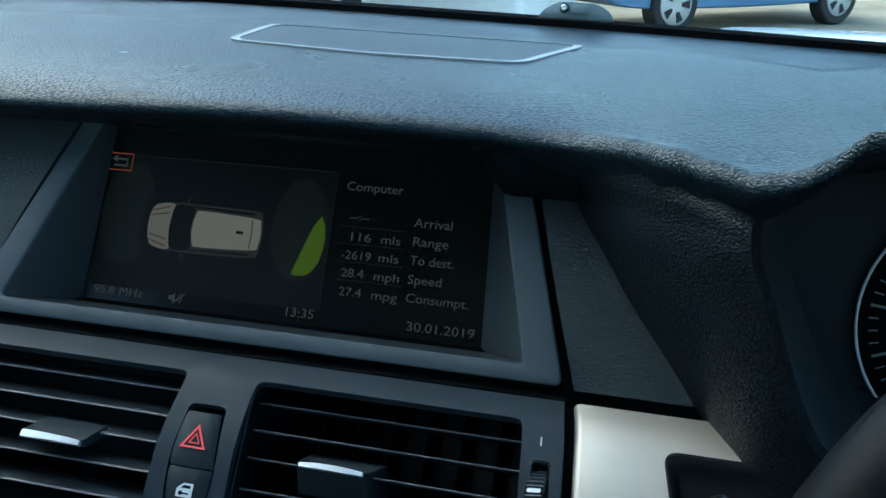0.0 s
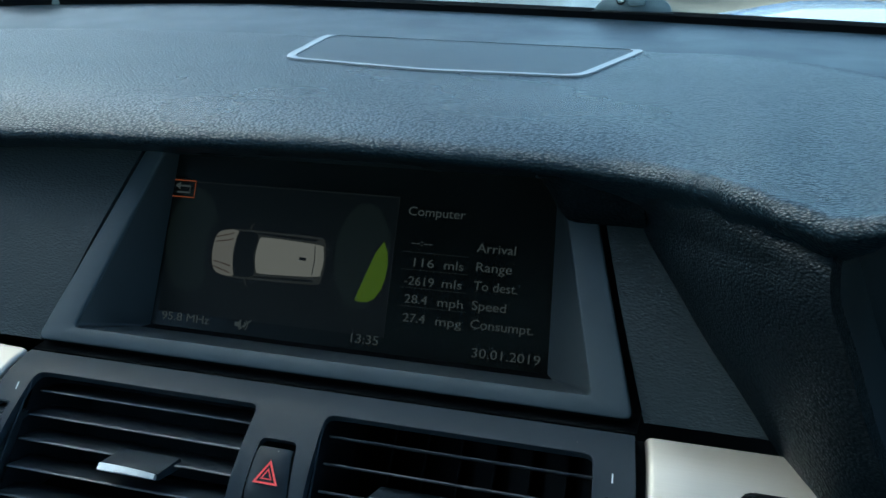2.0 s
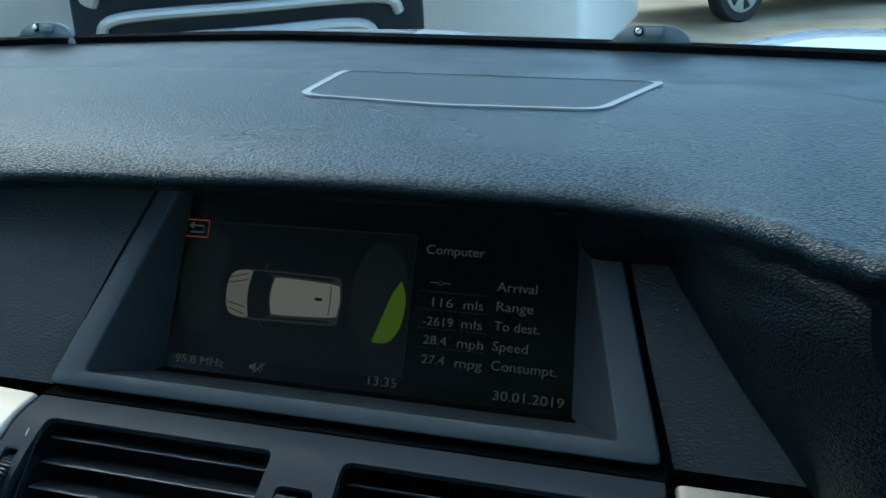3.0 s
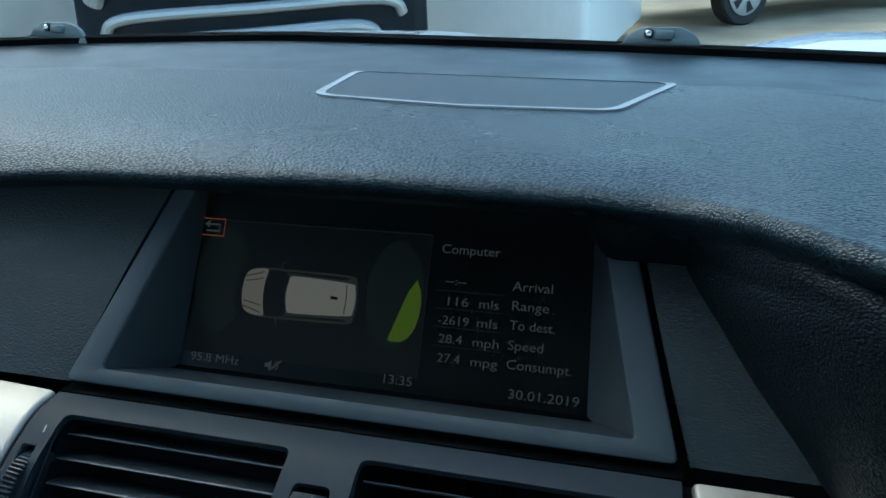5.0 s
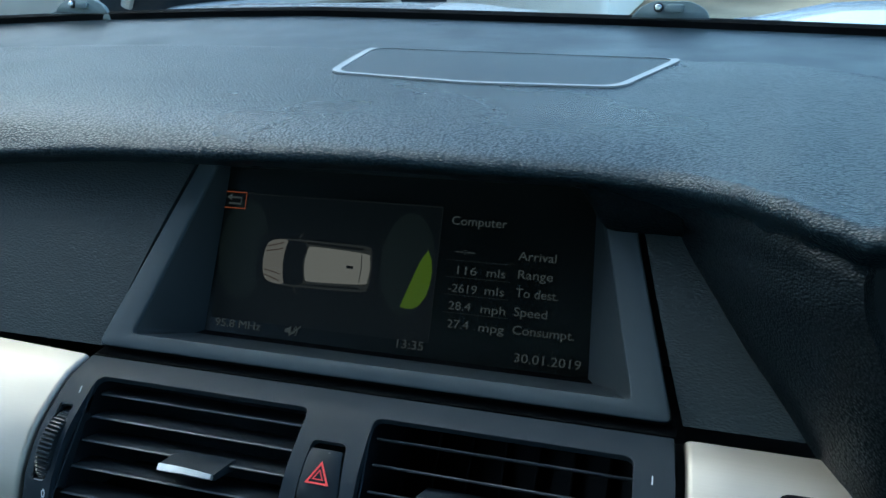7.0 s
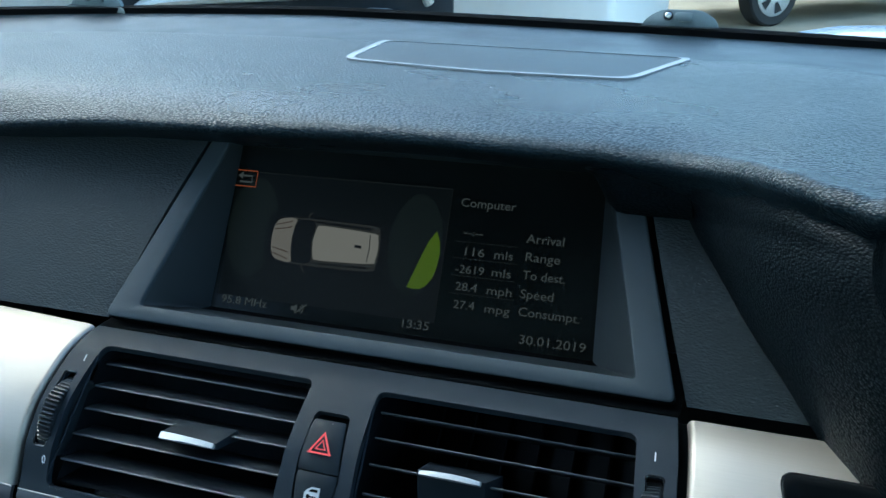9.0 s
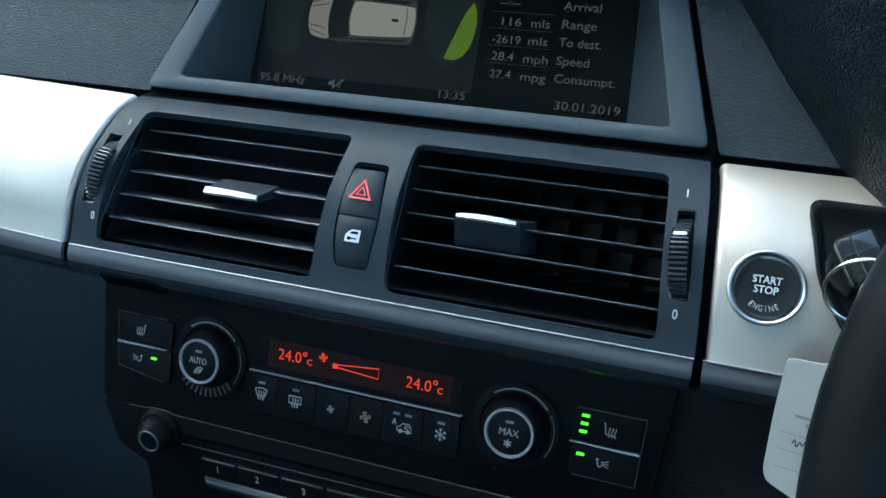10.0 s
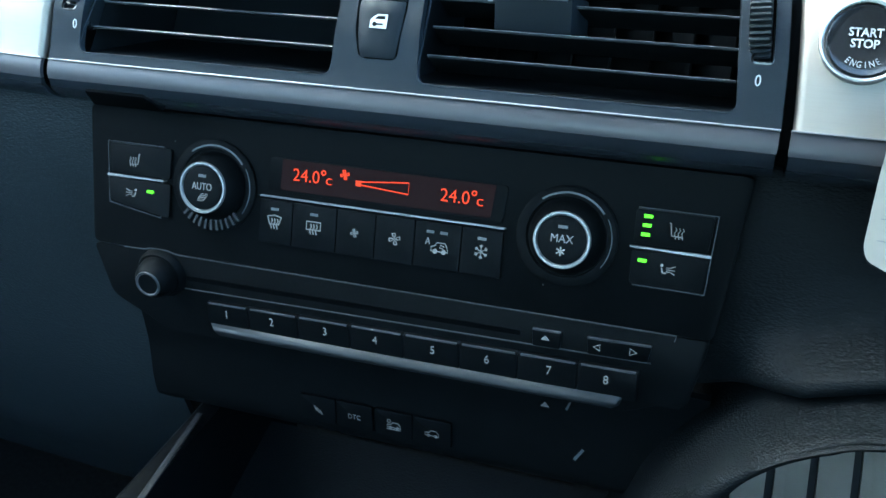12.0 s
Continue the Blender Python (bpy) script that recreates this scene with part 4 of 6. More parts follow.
# ---- aluminium trims, starter key, key fob ----
def trim(side):
    s = -1 if side == "west" else 1
    ob = thing("aluminium_trim", (s * 0.3, -0.03, 0.99), "brushed aluminium dashboard trim strip with a bright lower line", "trim")
    rows = []
    for i in range(15):
        q = RUN[-1] * i / 14
        p, n = along(q)
        edge = 0.1612 + 0.0085 * (q / RUN[-1]) ** 0.7 if s > 0 else 0.1592 + 0.0102 * (q / RUN[-1]) ** 0.7
        far = 0.46 if s > 0 else 0.70
        cols = [edge, edge + 0.0003, edge + 0.0010, edge + 0.0020, edge + 0.0034] + [edge + 0.0034 + (far - edge) * (j / 16) for j in range(1, 17)]
        sink = (0.0045, 0.0024, 0.0011, 0.0004, 0.0)
        rows.append([Vector((s * c, p.y + (0.07 * (c - edge) if s < 0 else 0.0), p.z)) - n * (sink[k] if k < 5 else 0.0) for k, c in enumerate(cols)])
    part("face", sheet(rows, -0.003 * s), ALUMINIUM, ob, "brushed aluminium face", angle=50)
    line = [Vector((s * x, -0.0764 + (0.07 * (x - 0.166) if s < 0 else 0), 0.9647)) for x in (0.1690 if s > 0 else 0.1694, 0.3, 0.46 if s > 0 else 0.70)]
    part("bright_line", tube(line, 0.0004, 8), KNOB_RING, ob, "thin bright metal line")
    # the same painted lit band along the trim
    rows = []
    for y, z in ((-0.0756, 0.9645), (-0.0776, 0.9620), (-0.0790, 0.9583), (-0.0792, 0.9556)):
        rows.append([Vector((s * x, y + (0.07 * (x - 0.166) if s < 0 else 0), z)) for x in (0.1692 if s > 0 else 0.1697, 0.25, 0.35, 0.46 if s > 0 else 0.7)])
    part("lit_band", sheet(rows, -0.002 * s), BAND, ob, angle=50)
    rows = []
    for y, z in smooth_curve([(-0.0791, 0.9554), (-0.0778, 0.9500), (-0.0720, 0.9440), (-0.0590, 0.9392), (-0.0300, 0.9370)], 4):
        rows.append([Vector((s * x, y + (0.07 * (x - 0.166) if s < 0 else 0), z)) for x in (0.1695 if s > 0 else 0.1700, 0.25, 0.35, 0.46 if s > 0 else 0.7)])
    part("rolled_edge", sheet(rows, -0.002 * s), ROLL, ob, angle=60)
    # black liner that closes the joint to the vent panel
    line = [p + Vector((0, 0.006, -0.003)) for p in FACE[2:]] + [Vector((0, y, z)) for y, z in ((-0.0735, 0.9560), (-0.0715, 0.9505), (-0.0665, 0.9465), (-0.0560, 0.9420), (-0.0300, 0.9390))]
    part("joint_liner", sheet([[Vector((s * x, p.y, p.z)) for x in (0.1545, 0.1640, 0.1760)] for p in line], -0.002 * s), SEAL, ob)
    return ob


def start_button():
    m = on_face(0.1893, 0.9957)
    ob = thing("start_button", m.translation, "round black engine start button in a polished chrome ring", "button")
    part("ring", lathe([(0.0130, -0.004), (0.0159, -0.004), (0.0159, 0.0004), (0.0155, 0.0013), (0.0149, 0.0016), (0.0142, 0.0012), (0.0139, -0.002)], 56), SATIN_STEEL, ob, "polished chrome ring", m=m)
    cap = part("cap", lathe([(0.0135, -0.003), (0.0135, 0.0008), (0.0129, 0.0013), (0.0110, 0.0007), (0.006, 0.0003), (0.001, 0.0002)], 56), GLOSS, ob, "dished gloss black cap", m=m)
    for text, y, size, wide in (("START", 0.0016, 0.0031, 0.0118), ("STOP", -0.0026, 0.0031, 0.0098)):
        mesh = lettering(text, size, "CENTER", bold=0.00011)
        mesh.materials.clear()
        span = max(v.co.x for v in mesh.vertices) - min(v.co.x for v in mesh.vertices)
        part("lettering", mesh, SOFT_PRINT, cap, m=at2(m, 0, y, 0.0008) @ Matrix.Diagonal((wide / span, 1, 1, 1)))
    for k, letter in enumerate("ENGINE"):
        a = -90 + (k - 2.5) * 13.5
        x, y = 0.0102 * math.cos(radians(a)), 0.0102 * math.sin(radians(a))
        wording(letter, 0.0024, SOFT_PRINT, cap, at2(m, x, y, 0.0010) @ pose(0, 0, 0, 0, 0, a + 90), "CENTER", squeeze=0.75)
    return ob


def key_slot():
    m = on_face(0.2205, 1.0065)
    ob = thing("key_slot", m.translation, "black key slot housing let into the aluminium trim", "key slot")
    outer = rounded([(-0.0200, 0.0265), (0.030, 0.0265), (0.030, -0.030), (0.002, -0.030), (-0.0120, -0.0090)], 0.006, 5)
    centre = Vector((0.008, -0.003))
    inner = [centre + (p - centre) * 0.80 for p in outer]
    bm = bmesh.new()
    loops = [[bm.verts.new((p.x, p.y, z)) for p in line] for line, z in ((outer, -0.004), (outer, 0.0022), ([centre + (p - centre) * 0.95 for p in outer], 0.0032), ([centre + (p - centre) * 0.86 for p in outer], 0.0026), (inner, 0.0006), ([centre + (p - centre) * 0.6 for p in outer], 0.0004))]
    for a, b in zip(loops, loops[1:]):
        for i in range(len(outer)):
            bm.faces.new((a[i - 1], a[i], b[i], b[i - 1]))
    bm.faces.new(loops[-1])
    bm.faces.new(loops[0][::-1])
    part("housing", bm, BLACK, ob, "black slot housing", m=m, angle=50)
    part("rim", tube([(*(centre + (p - centre) * 0.985), 0.0022) for p in outer], 0.0007, 6, True), GLOSS, ob, "glossy black rim", m=m)
    socket = lathe([(0.0100, 0.0004), (0.0125, 0.0004), (0.0125, 0.0030), (0.0118, 0.0038), (0.0104, 0.0038), (0.0100, 0.0028)], 40)
    part("socket", socket, GLOSS, ob, "round socket round the key", m=at2(m, 0.0022, -0.0015))
    return ob


def car_key():
    m = on_face(0.2225, 1.0050) @ pose(0, 0, 0, 0, 0, 28)
    ob = thing("car_key", m.translation, "glossy black key fob pushed into the slot", "key")
    bm = box(0.016, 0.022, 0.026, 0.004, 3)
    part("fob", bm, GLOSS, ob, "gloss black fob", m=m @ Matrix.Translation((0, 0, 0.009)))
    bm = bmesh.new()
    stroke(bm, [(-0.0065, 0.002), (0.0065, 0.002)], 0.0005, 0, 0.0002)
    stroke(bm, [(-0.002, -0.009), (-0.002, 0.009)], 0.0005, 0, 0.0002)
    part("seam", bm, GREY_STRIP, ob, m=m @ Matrix.Translation((0, 0, 0.0221)))
    lug = m @ Matrix.Translation((0.004, -0.004, 0.025))
    ring = thing("key_ring", lug.translation, "thin polished steel split ring hanging from the key", "key ring")
    c = m.translation + Vector((0.0030, -0.025, 0.004))
    hoop = [c + Vector((0.0155 * math.cos(a), -0.0035 * math.sin(a), 0.0155 * math.sin(a))) for a in [2 * math.pi * i / 48 for i in range(48)]]
    part("hoop", tube(hoop, 0.0008, 8, True), CHROME, ring)
    return ob


def paper_tag():
    m = on((0.2270, -0.098, 0.958), (-0.18, -0.97, 0.10), right=(1, -0.18, 0))
    m = m @ pose(0, 0, 0, 0, 0, 1)
    ob = thing("key_tag", m.translation, "pale card key tag hanging upside down with pen writing", "tag")
    outline = rounded([(-0.0285, -0.0270), (-0.0265, -0.0320), (-0.010, -0.0385), (0.004, -0.0415), (0.012, -0.0400), (0.0265, -0.0320), (0.0275, 0.0240), (0.0075, 0.0245), (0.0065, 0.062), (-0.0055, 0.062), (-0.0095, 0.032), (-0.0110, 0.0255), (-0.0265, 0.0245), (-0.0280, 0.0000)], 0.003, 4)
    bm = bmesh.new()
    hole = circle(0.0035, 20, -0.001, -0.0335)
    for line in (outline, [Vector(p) for p in hole]):
        vs = [bm.verts.new((p[0], p[1], 0)) for p in line]
        for i in range(len(vs)):
            bm.edges.new((vs[i - 1], vs[i]))
    bmesh.ops.triangle_fill(bm, use_beauty=True, edges=bm.edges[:])
    made = bmesh.ops.extrude_face_region(bm, geom=bm.faces[:])["geom"]
    for v in made:
        if isinstance(v, bmesh.types.BMVert):
            v.co.z -= 0.0006
    card = part("card", bm, PAPER, ob, m=m)
    rule, grey = shader("pale rule", (0.25, 0.27, 0.27), 0.6, vary=0.1), shader("grey print", (0.22, 0.23, 0.24), 0.6, vary=0.3, vary_scale=900)
    for y in (-0.0076, -0.0153, -0.0236):
        part("ruled_line", stroke(bmesh.new(), [(-0.0245, y), (0.0255, y + 0.0004)], 0.00035, 0, 0.0001), rule, card, m=m)
    part("print_bar", slab(rect(-0.020, 0.0002, 0.022, 0.0014), 0, 0.00012), grey, card, m=m)
    wording("MAN / AUTO", 0.0017, INK, card, at2(m, -0.0075, -0.0014, 0.0001) @ pose(0, 0, 0, 0, 0, 180), "CENTER", spread=1.1)
    rng = random.Random(5)
    for y, x0, x1 in ((0.0068, -0.0095, 0.022), (-0.0115, -0.0195, 0.018), (-0.0195, 0.002, 0.020), (-0.0290, -0.002, 0.020)):
        n = int((x1 - x0) / 0.0011)
        pts = [(x0 + (x1 - x0) * i / n + rng.uniform(-0.0003, 0.0003), y + (0.0018 if i % 2 else -0.0012) * rng.uniform(0.1, 1.2)) for i in range(n + 1)]
        part("pen_scrawl", stroke(bmesh.new(), [(p.x, p.y) for p in smooth_curve([(*p, 0) for p in pts], 4)], 0.0005, 0, 0.00014), INK, card, "dark pen scrawl", m=m)
    return ob


# ---- climate controls ----
SLOPE = math.atan(0.0165 / 0.0495)
CLIMATE = on((0, -0.0665, 0.9205), (0, -math.cos(SLOPE), math.sin(SLOPE)))


def up_at(z):
    return (z - 0.9205) / math.cos(SLOPE)


def c2(x, z):
    return (x, up_at(z))


def petals(bm, x, y, r, w, n=4):
    for k in range(n):
        a = 90 / n * 4 * k + 20
        pts = [(x + r * 0.15 * math.cos(radians(a)), y + r * 0.15 * math.sin(radians(a)))] + [(x + r * q * math.cos(radians(a + t)), y + r * q * math.sin(radians(a + t))) for q, t in ((0.6, -28), (0.95, -22), (1.0, 10), (0.6, 14))]
        stroke(bm, pts, w, closed=True)


def seat_symbol(bm, x, y, flip=1):
    stroke(bm, [(x - 0.0034 * flip, y + 0.0036), (x - 0.0025 * flip, y - 0.0026), (x + 0.0030 * flip, y - 0.0030)], 0.0006)
    stroke(bm, [(x - 0.0041 * flip, y + 0.0036), (x - 0.0034 * flip, y + 0.0036)], 0.0006)
    for k in range(3):
        u = x + (-0.0008 + 0.0018 * k) * flip
        stroke(bm, [(u, y + 0.0016), (u + 0.0006, y + 0.0004), (u - 0.0004, y - 0.0010), (u + 0.0004, y - 0.0042)], 0.0004)


def blow_symbol(bm, x, y, flip=1):
    prism(bm, circle(0.0008, 10, x + 0.0032 * flip, y + 0.0020), 0, 0.0003)
    stroke(bm, [(x + 0.0032 * flip, y + 0.0006), (x + 0.0024 * flip, y - 0.0018), (x + 0.0006 * flip, y - 0.0020)], 0.0007)
    for k in (-1, 0, 1):
        stroke(bm, [(x - 0.0036 * flip, y + 0.0022 * k), (x - 0.0012 * flip, y + 0.0010 * k), (x + 0.0008 * flip, y + 0.0010 * k)], 0.0004)


def climate():
    unit = thing("climate_control_unit", (0, -0.06, 0.88), "black climate control panel with two knobs and red temperature display", "climate control")
    m = CLIMATE
    body = rounded([c2(-0.1590, 0.9380), c2(0.1600, 0.9380), c2(0.1525, 0.8716), c2(-0.1560, 0.8716)], 0.004)
    part("body", slab(body, -0.02, 0.0, 0.0008), BLACK, unit, "black fascia", m=m)
    # display window
    win = part("display_window", slab(rounded([c2(-0.0570, 0.9232), c2(0.0590, 0.9232), c2(0.0575, 0.9078), c2(-0.0580, 0.9078)], 0.002), 0, 0.0006, 0.0001), BLACK, unit, "dark gloss display window", m=m)
    part("backlight", slab(rounded([c2(-0.0505, 0.9228), c2(0.0535, 0.9228), c2(0.0520, 0.9090), c2(-0.0510, 0.9090)], 0.001), 0.0006, 0.0008), RED_FIELD, win, "faint red glow of the display", m=m)
    for x, z in ((-0.0450, 0.9138), (0.0280, 0.9134)):
        for text, dx, size, wide, dz in (("24.0", 0.0, 0.0058, 0.0135, 0), ("c", 0.0168, 0.0048, 0.0030, 0.0)):
            mesh = lettering(text, size, bold=-0.00004)
            mesh.materials.clear()
            span = max(v.co.x for v in mesh.vertices) - min(v.co.x for v in mesh.vertices)
            part("digits", mesh, RED_LIT, win, m=at2(m, x + dx, up_at(z + dz), 0.0010) @ Matrix.Diagonal((wide / span, 1, 1, 1)))
        part("degree_sign", stroke(bmesh.new(), circle(0.0010, 10, x + 0.0158, up_at(z + 0.0050)), 0.0006, 0.0008, 0.0011, True), RED_LIT, win, m=m)
    bm = bmesh.new()
    petals(bm, -0.0185, up_at(0.9192), 0.0022, 0.0006)
    part("fan_sign", bm, RED_LIT, win, m=at2(m, 0, 0, 0.0009))
    bm = bmesh.new()
    stroke(bm, [c2(-0.0125, 0.9168), c2(0.0130, 0.9192), c2(0.0130, 0.9142), c2(-0.0125, 0.9158)], 0.0005, 0.0008, 0.0011, True)
    prism(bm, [c2(-0.0128, 0.9174), c2(-0.0102, 0.9174), c2(-0.0102, 0.9150), c2(-0.0128, 0.9150)], 0.0008, 0.0012)
    part("fan_bar", bm, RED_LIT, win, m=m)
    part("silver_line", slab(rounded([c2(-0.0612, 0.9057), c2(0.0598, 0.9057), c2(0.0592, 0.9050), c2(-0.0612, 0.9050)], 0.0003), 0, 0.0018, 0.0003), KNOB_RING, unit, "thin silver line", m=m)
    # key row
    cuts = (-0.0610, -0.0437, -0.0209, -0.0015, 0.0178, 0.0399, 0.0590)
    marks = (-0.053, -0.0325, -0.0116, 0.0083, 0.0289, 0.0494)
    for k in range(6):
        x0, x1 = cuts[k] + 0.0002, cuts[k + 1] - 0.0002
        key = part("key", slab(rounded([c2(x0, 0.9038), c2(x1, 0.9038), c2(x1, 0.8840), c2(x0, 0.8840)], 0.0005), 0, 0.0014, 0.0002), KEY, unit, m=m)
        x, y = marks[k], up_at(0.8943)
        bm = bmesh.new()
        if k == 0:
            stroke(bm, [(x - 0.0036, y + 0.0022), (x, y + 0.0030), (x + 0.0036, y + 0.0022), (x + 0.0024, y - 0.0014), (x - 0.0024, y - 0.0014)], 0.0006, closed=True)
        elif k == 1:
            stroke(bm, [(x - 0.0036, y + 0.0024), (x + 0.0036, y + 0.0024), (x + 0.0036, y - 0.0014), (x - 0.0036, y - 0.0014)], 0.0006, closed=True)
        if k < 2:
            for j in (-1, 0, 1):
                stroke(bm, [(x + j * 0.0015, y + 0.0014), (x + j * 0.0015 + 0.0005, y), (x + j * 0.0015 - 0.0004, y - 0.0016), (x + j * 0.0015 + 0.0002, y - 0.0036)], 0.0005)
        elif k in (2, 3):
            petals(bm, x, y, 0.0019 if k == 2 else 0.0028, 0.0004)
        elif k == 4:
            stroke(bm, [(x - 0.0028, y - 0.0028), (x - 0.0028, y - 0.0008), (x - 0.0012, y - 0.0004), (x, y + 0.0012), (x + 0.0036, y + 0.0012), (x + 0.0046, y - 0.00045), (x + 0.0052, y - 0.0028)], 0.00045, closed=True)
            for j in (-0.0008, 0.0032):
                prism(bm, circle(0.0011, 10, x + j, y - 0.0028), 0, 0.0004)
            stroke(bm, [(x + 0.0036, y - 0.0004), (x + 0.0016, y + 0.0002), (x + 0.0012, y - 0.0010), (x + 0.003, y - 0.0014)], 0.0004)
            for a, b in (((x - 0.0056, y), (x - 0.0046, y + 0.003)), ((x - 0.0046, y + 0.003), (x - 0.0036, y)), ((x - 0.0052, y + 0.001), (x - 0.004, y + 0.001))):
                stroke(bm, [a, b], 0.0004)
        else:
            for j in range(3):
                a = radians(60 * j + 30)
                stroke(bm, [(x - 0.0032 * math.cos(a), y - 0.0032 * math.sin(a)), (x + 0.0032 * math.cos(a), y + 0.0032 * math.sin(a))], 0.0004)
            for j in range(6):
                a = radians(60 * j + 30)
                for d in (-40, 40):
                    stroke(bm, [(x + 0.0020 * math.cos(a), y + 0.0020 * math.sin(a)), (x + 0.0020 * math.cos(a) + 0.0011 * math.cos(a + radians(d)), y + 0.0020 * math.sin(a) + 0.0011 * math.sin(a + radians(d)))], 0.0004)
        part("symbol", bm, BACKLIT, key, "white symbol", m=at2(m, 0, 0, 0.0014))
        bars = [(x - 0.0020, x + 0.0020)] if k != 4 else [(x - 0.0055, x - 0.0020), (x + 0.0010, x + 0.0045)]
        if k not in (2, 3):
            bm = bmesh.new()
            for a, b in bars:
                prism(bm, [(a, up_at(0.8992)), (b, up_at(0.8992)), (b, up_at(0.9004)), (a, up_at(0.9004))], 0, 0.0002)
            part("unlit_lamp", bm, DIM_PRINT, key, m=at2(m, 0, 0, 0.0014))
    # knobs
    for s in (-1, 1):
        x, z = (-0.0866, 0.9066) if s < 0 else (0.0864, 0.9056)
        k = at2(m, x, up_at(z))
        r = 0.0226 if s < 0 else 0.0222
        well = part("knob_well", lathe([(r, 0.0), (r, 0.0012), (r - 0.001, 0.0018), (r - 0.0045, 0.0018), (r - 0.0050, 0.0010), (r - 0.0080, 0.0006), (0.010, 0.0006)], 56), BLACK, unit, "black dished ring", m=k)
        bm = stroke(bmesh.new(), [Vector(p) for p in arc(0, 0, r - 0.0030, 38, 128, 20)], 0.0008, 0.0018, 0.0021)
        part("scale_arc", bm, DULL_SILVER, well, "silver scale arc", m=k)
        bm = stroke(bmesh.new(), [Vector(p) for p in arc(0, 0, r - 0.0026, -35, 30, 16)], 0.0004, 0.0018, 0.0020)
        part("scale_line", bm, DIM_PRINT, well, m=k)
        if s < 0:
            for a in range(11):
                t = -135 + 9 * a
                q = [(qr * math.cos(radians(t)), qr * math.sin(radians(t))) for qr in (0.0165, 0.0215)]
                rib = stroke(bmesh.new(), q, 0.0012, 0.0010, 0.0026)
                part("sensor_rib", rib, DARK_RIB, well, m=k)
        top = 0.0108
        part("skirt", lathe([(0.0168, 0.0006), (0.0160, 0.004), (0.0142, top - 0.002), (0.0124, top)], 56), BLACK, unit, "black conical knob", m=k)
        part("ring", lathe([(0.0104, top - 0.002), (0.0124, top - 0.002), (0.0124, top + 0.0002), (0.0120, top + 0.0010), (0.0111, top + 0.0010), (0.0105, top)], 56), KNOB_RING, unit, "silver knob ring", m=k)
        cap = part("cap", lathe([(0.0105, top - 0.001), (0.0105, top + 0.0002), (0.0095, top + 0.0006), (0.002, top + 0.0008)], 48), KEY, unit, "flat black knob cap", m=k)
        word, size, wide = ("AUTO", 0.0034, 0.0106) if s < 0 else ("MAX", 0.0034, 0.0096)
        mesh = lettering(word, size, "CENTER")
        mesh.materials.clear()
        span = max(v.co.x for v in mesh.vertices) - min(v.co.x for v in mesh.vertices)
        part("lettering", mesh, BACKLIT, cap, m=at2(k, 0, -0.0010, top + 0.0009) @ Matrix.Diagonal((wide / span, 1, 1, 1)))
        bm = bmesh.new()
        if s < 0:
            for j in range(3):
                stroke(bm, [(-0.0022 + j * 0.0007, -0.0062 + j * 0.0008), (0.0010 + j * 0.0007, -0.0062 + j * 0.0008), (0.0018 + j * 0.0007, -0.0044 + j * 0.0008), (-0.0014 + j * 0.0007, -0.0044 + j * 0.0008)], 0.0003, closed=True)
        else:
            for j in range(3):
                a = radians(60 * j + 30)
                stroke(bm, [(-0.0020 * math.cos(a), -0.0048 - 0.0020 * math.sin(a)), (0.0020 * math.cos(a), -0.0048 + 0.0020 * math.sin(a))], 0.0006)
        part("symbol", bm, BACKLIT, cap, m=at2(k, 0, 0, top + 0.0008))
        part("unlit_lamp", slab(rect(-0.0020, 0.0050, 0.0020, 0.0063), top, top + 0.0010), DIM_PRINT, cap, m=k)
        # seat keys beside each knob
        x0, x1 = 0.1125, 0.1465
        for name, za, zb in (("seat_heat_key", 0.9208, 0.9066), ("seat_air_key", 0.9044, 0.8905)):
            xa = x0 + (0.002 if s > 0 else -0.002)
            drop = 0.0022 if s < 0 and "air" in name else 0.0
            pts = [c2(s * xa, za), c2(s * x1, za), c2(s * (x1 - 0.0012), zb + drop), c2(s * (xa + 0.0005), zb - drop)]
            key = part(name, slab(rounded(pts, 0.0015), 0, 0.0016, 0.0002), KEY, unit, "black seat key", m=m)
            bm = bmesh.new()
            zc = 0.9138 if "heat" in name else 0.8980
            if "heat" in name:
                seat_symbol(bm, 0.1320 if s > 0 else -0.1316, up_at(zc), 1 if s > 0 else -1)
            else:
                blow_symbol(bm, 0.1303 if s > 0 else -0.1330, up_at(zc), -1 if s > 0 else 1)
            spot = (0.1320 if s > 0 else -0.1316, up_at(zc)) if "heat" in name else (0.1303 if s > 0 else -0.1330, up_at(zc))
            part("symbol", bm, BACKLIT, key, m=at2(m, spot[0], spot[1], 0.0016) @ Matrix.Diagonal((0.82, 0.82, 1, 1)) @ Matrix.Translation((-spot[0], -spot[1], 0)))
            lamps = [(0.1198, 0.9183), (0.1196, 0.9146), (0.1194, 0.9109)] if s > 0 and "heat" in name else [(0.1194, 0.9004)] if s > 0 else [(-0.1219, 0.8997)] if "air" in name else []
            for lx, lz in lamps:
                part("green_lamp", slab(rounded(rect(-0.0018, -0.0007, 0.0018, 0.0007), 0.0003), 0.0016, 0.0021), GREEN_LED, key, "lit green lamp", m=at2(m, lx, up_at(lz)))
        line = [c2(s * (x0 + 0.003), 0.9213), c2(s * (x1 + 0.0012), 0.9213), c2(s * (x1 - 0.0004), 0.8899 + (0.0022 if s < 0 else 0)), c2(s * (x0 + 0.004), 0.8899 - (0.0022 if s < 0 else 0))]
        # slightly paler outline round each pair of seat keys
        part("key_border", stroke(bmesh.new(), line, 0.0006, 0, 0.0009, True), KEY_EDGE, unit, m=m)
